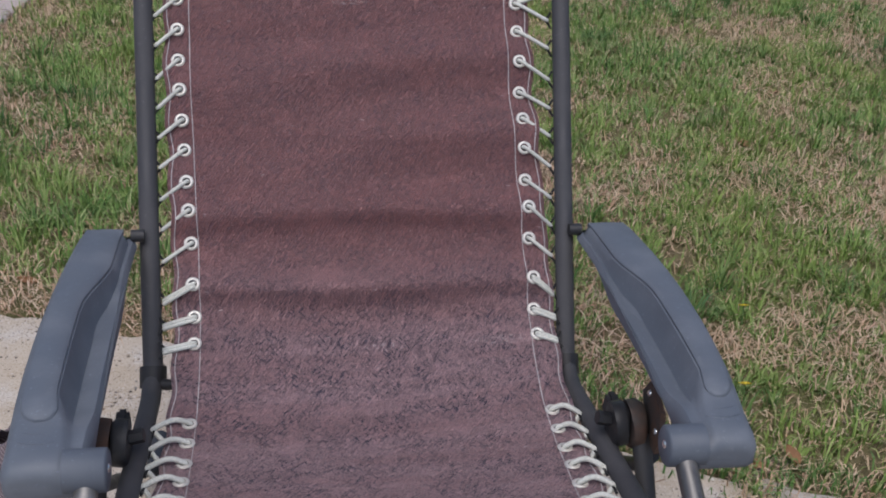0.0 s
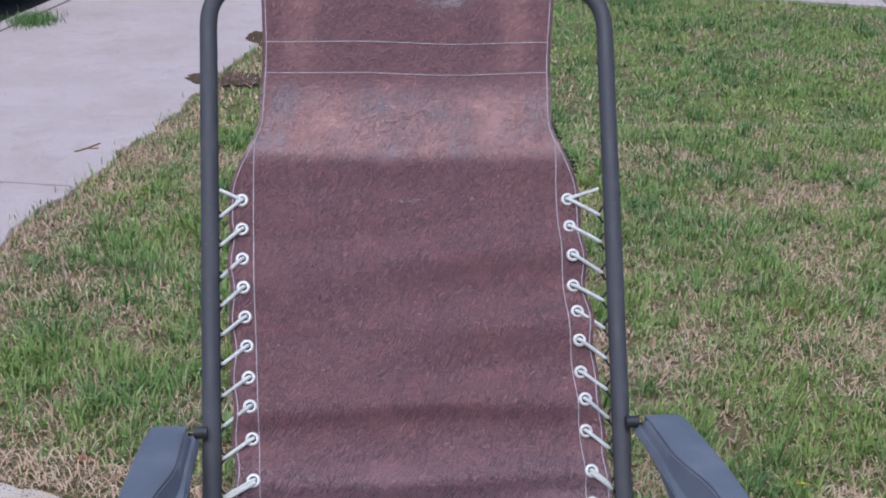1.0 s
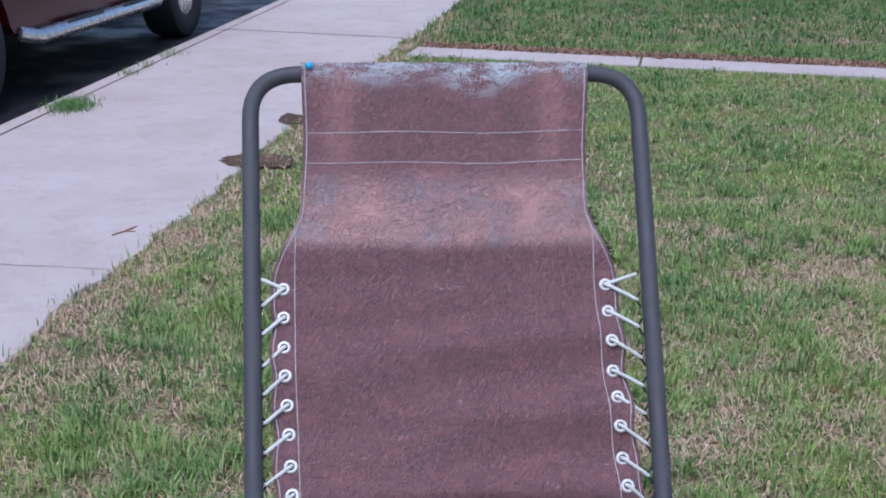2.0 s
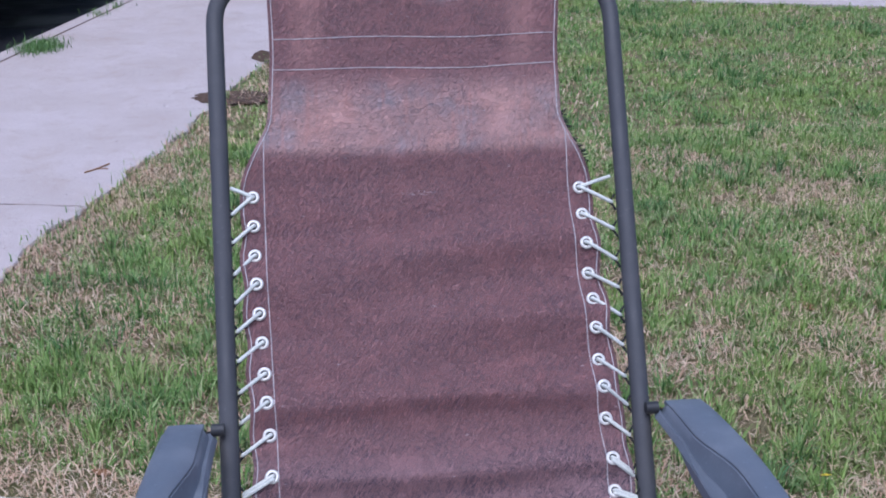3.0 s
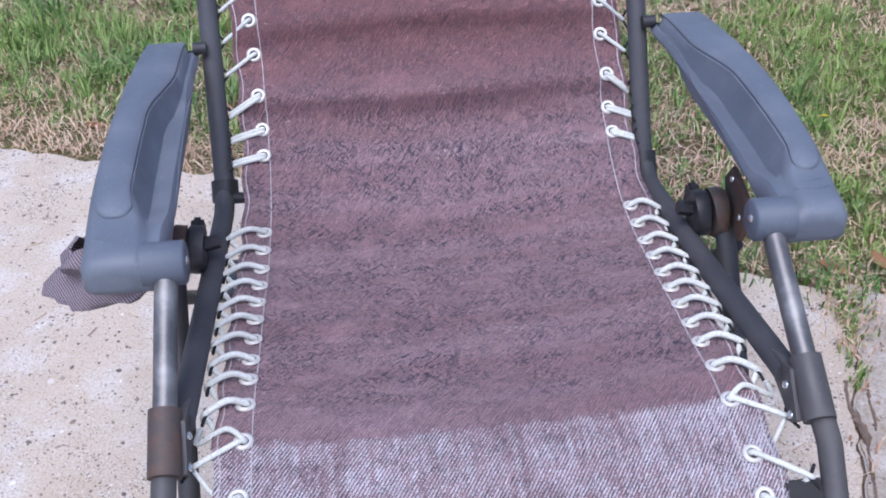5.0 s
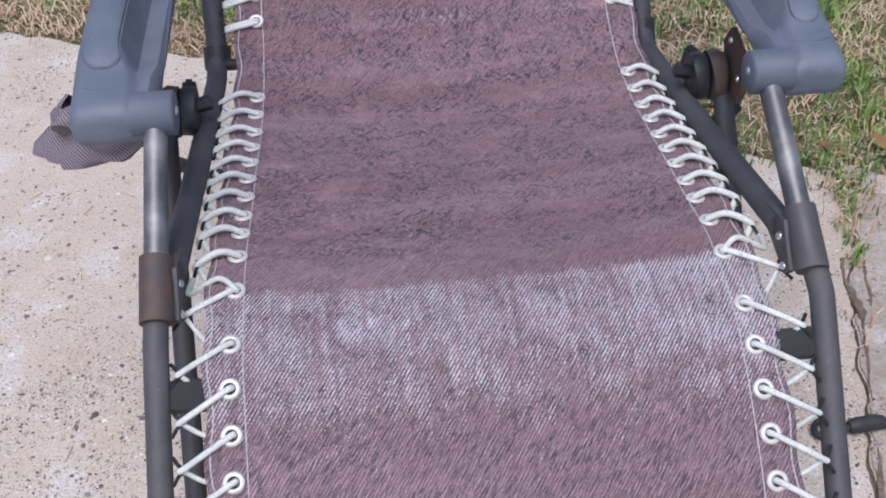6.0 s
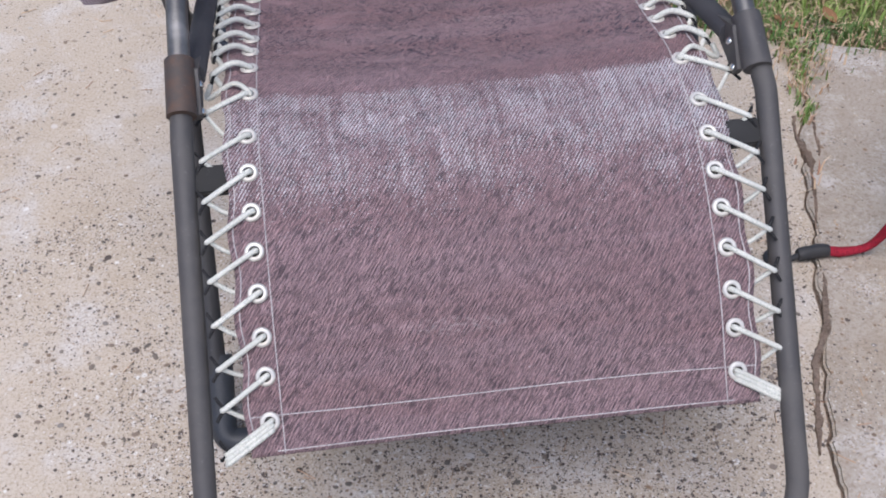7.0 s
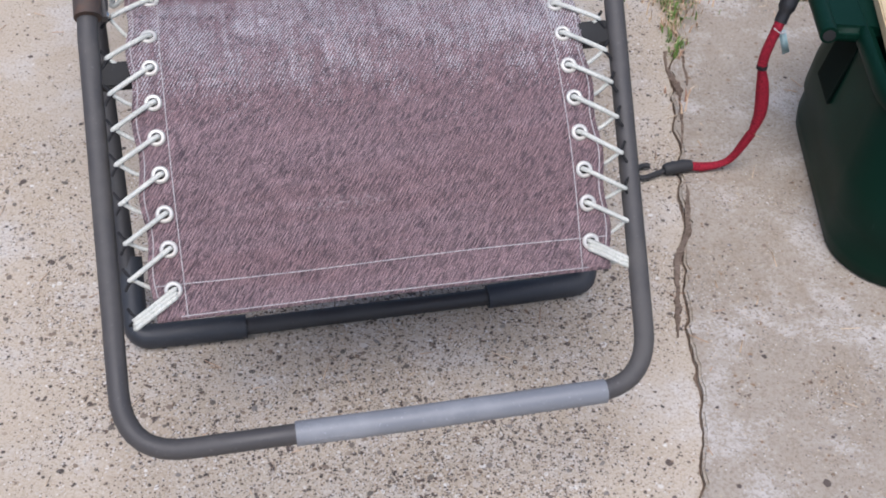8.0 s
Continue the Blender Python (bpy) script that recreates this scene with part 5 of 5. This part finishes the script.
for x, y, z, sz, a in ((0.655, 1.475, 0.008, 0.05, 60), (0.735, 1.485, 0.01, 0.04, 10), (0.50, 2.05, -0.01, 0.035, 120), (1.12, 2.75, -0.01, 0.05, 30), (-0.60, 2.12, -0.01, 0.04, 80), (1.35, 3.1, -0.01, 0.05, 150), (2.02, 7.98, 0.008, 0.09, 70)):
    dry_leaf(x, y, z, sz, a, 12)

# twigs and straw on the paving
def twig(points, r, label="thin dark twig lying on the concrete"):
    ob = part("twig", sweep(spline(points, 4), r, 5), LEAF_BROWN)
    return tagged(ob, label, "twig", "twigs on the paving")


twig([(-1.00, 4.10, 0.003), (-0.97, 4.135, 0.003), (-0.93, 4.20, 0.003)], 0.003)
twig([(-0.965, 4.14, 0.003), (-0.925, 4.14, 0.003)], 0.002)
rnd = random.Random(21)
litter = bmesh.new()
for k in range(260):
    x, y = rnd.uniform(-0.95, 1.05), rnd.uniform(0.2, 2.05)
    if y > far_edge(x) - 0.01:
        continue
    a, ln = rnd.uniform(0, math.pi), rnd.uniform(0.006, 0.03)
    c, s_ = math.cos(a) * ln / 2, math.sin(a) * ln / 2
    sweep([(x - c, y - s_, 0.0026), (x + c, y + s_, 0.0026)], 0.0007, 4, litter)
tagged(part("straw_litter", litter, STRAW), "bits of dry straw scattered on the slab", "litter", kind="stuff")


def tuft(name, places, height, label, material=None):
    """Clumps of grass blades rooted in joints."""
    r = random.Random(len(places) + int(height * 1000))
    bm = bmesh.new()
    for x, y, n, spread in places:
        for k in range(n):
            bx, by = x + r.gauss(0, spread), y + r.gauss(0, spread * 1.6)
            a, h, ln = r.uniform(0, 6.283), height * r.uniform(0.4, 1.2), r.uniform(0.3, 1.3)
            w = Vector((math.sin(a), -math.cos(a), 0)) * r.uniform(0.001, 0.0022)
            p = [Vector((bx, by, -0.008)), Vector((bx + math.cos(a) * h * 0.3 * ln, by + math.sin(a) * h * 0.3 * ln, h * 0.55)), Vector((bx + math.cos(a) * h * ln * 0.8, by + math.sin(a) * h * ln * 0.8, h * (1 - 0.4 * ln)))]
            v = [bm.verts.new(q) for q in (p[0] - w, p[0] + w, p[1] + w * 0.8, p[1] - w * 0.8, p[2])]
            bm.faces.new(v[:4])
            bm.faces.new((v[3], v[2], v[4]))
    return tagged(part(name, bm, material or GREEN), label, "grass", kind="stuff")


tuft("joint_grass", [(crack_x(y) + 0.004, y, n, sp) for y, n, sp in ((1.44, 110, 0.030), (1.38, 60, 0.020), (1.32, 24, 0.010), (1.25, 30, 0.010), (1.22, 10, 0.005))], 0.029, "grass growing in the open joint")
tuft("dry_joint_grass", [(crack_x(y) + 0.004, y, n, sp) for y, n, sp in ((1.43, 120, 0.035), (1.36, 60, 0.022), (1.29, 40, 0.014), (1.22, 12, 0.008), (1.08, 6, 0.012))], 0.032, "dry straw grass in the open joint", STRAW)
tuft("kerb_weed", [(-1.65, 6.37, 800, 0.055), (-1.52, 7.38, 60, 0.040), (-1.46, 7.68, 40, 0.040), (-1.36, 8.14, 60, 0.050)], 0.06, "weeds growing by the kerb", LUSH)
tuft("edge_grass", [(sw_right(y) - creep(y) + 0.02, y, 16, 0.025) for y in np.arange(2.6, 8.8, 0.13)], 0.04, "grass leaning over the sidewalk edge")
tuft("edge_grass", [(x, far_edge(x) + 0.02, 26, 0.018) for x in np.arange(0.45, 1.25, 0.045)], 0.04, "grass leaning over the slab edge", LUSH)


def soil_patch(points, label):
    rim = [(x + 0.03 * noise.noise(Vector((x * 9, y * 9, 1))), y + 0.06 * noise.noise(Vector((x * 7, y * 7, 4)))) for x, y in points]
    return tagged(part("soil_patch", plate(rim, -0.004, 0.0025, 0.001), SPILL, None, smooth=False), label, "soil")


def ring_of(cx, cy, rx, ry, n=26):
    return [(cx + rx * math.cos(2 * math.pi * k / n) * (1 + 0.3 * noise.noise(Vector((k * 1.7, cx, cy)))), cy + ry * math.sin(2 * math.pi * k / n) * (1 + 0.3 * noise.noise(Vector((k * 1.9, cy, cx))))) for k in range(n)]


soil_patch(ring_of(-0.55, 5.17, 0.16, 0.13, 60), "dark spilled soil on the sidewalk edge")
soil_patch(ring_of(-0.45, 6.05, 0.07, 0.12, 40), "dark spilled soil on the sidewalk edge")


def joint_dirt(stops, label):
    """Damp earth washed into the joint and over its edges: (x, y, half width) along it."""
    fine = spline([(x, y, w) for x, y, w in stops], 8)
    left, right = [], []
    for p in fine:
        n1, n2 = (0.5 + 0.9 * abs(noise.noise(Vector((p.y * 60, k, 0.3)))) + 0.5 * noise.noise(Vector((p.y * 190, k, 2.0))) for k in (0.0, 5.0))
        left.append((p.x - 0.5 * p.z * max(0.2, n1), p.y))
        right.append((p.x + 0.5 * p.z * max(0.2, n2), p.y))
    return tagged(part("joint_dirt", plate(left + right[::-1], -0.004, 0.0032, 0.0008), DIRT, None, smooth=False), label, "soil")


joint_dirt([(0.384, 0.610, 0.003), (0.396, 0.645, 0.012), (0.412, 0.690, 0.008), (0.432, 0.747, 0.014), (0.462, 0.793, 0.015), (0.478, 0.835, 0.013), (0.490, 0.868, 0.008), (0.497, 0.893, 0.003)], "damp brown earth along the open joint")
joint_dirt([(0.520, 0.979, 0.003), (0.534, 1.015, 0.006), (0.546, 1.053, 0.008), (0.556, 1.09, 0.006), (0.567, 1.125, 0.016), (0.566, 1.155, 0.013), (0.567, 1.185, 0.006), (0.580, 1.230, 0.007)], "damp brown earth along the open joint")
joint_dirt([(0.583, 1.130, 0.004), (0.590, 1.150, 0.007), (0.597, 1.185, 0.006), (0.610, 1.226, 0.006)], "damp brown earth along the open joint")

def pebbles(count, region, seed):
    """Small stones set in the worn slab, a little proud of the cement."""
    r = random.Random(seed)
    x0, x1, y0, y1 = region
    base = bmesh.new()
    bmesh.ops.create_icosphere(base, subdivisions=1, radius=1.0)
    bv, bf = [v.co.copy() for v in base.verts], [[v.index for v in f.verts] for f in base.faces]
    base.free()
    verts, faces = [], []
    while count:
        x, y = r.uniform(x0, x1), r.uniform(y0, y1)
        wear = noise.noise(Vector((x * 3.3, y * 3.3, 0.5))) * 0.7 + 0.75 * math.exp(-((x / 0.34) ** 2 + ((y - 0.50) / 0.30) ** 2)) + 0.12
        if r.random() > wear or abs(x - crack_x(y)) < 0.03 or y > far_edge(x) - 0.05:
            count -= r.random() < 0.3
            continue
        size = r.choice((0.0016, 0.0020, 0.0024, 0.0030, 0.0036, 0.0044))
        sx, sy, a = size * r.uniform(0.8, 1.4), size * r.uniform(0.6, 1.0), r.uniform(0, 3.14)
        c, s_ = math.cos(a), math.sin(a)
        n0 = len(verts)
        for v in bv:
            px, py = v.x * sx * r.uniform(0.85, 1.15), v.y * sy * r.uniform(0.85, 1.15)
            verts.append((x + c * px - s_ * py, y + s_ * px + c * py, v.z * 0.0011 + 0.0004))
        faces += [[n0 + k for k in f] for f in bf]
        count -= 1
    me = bpy.data.meshes.new("pebbles")
    me.from_pydata(verts, [], faces)
    me.materials.append(PEBBLE)
    return tagged(new("pebbles", me), "small brown, grey and pale pebbles set in worn concrete", "pebbles", kind="stuff")


pebbles(4200, (-1.0, 1.1, 0.02, 1.9), 31)
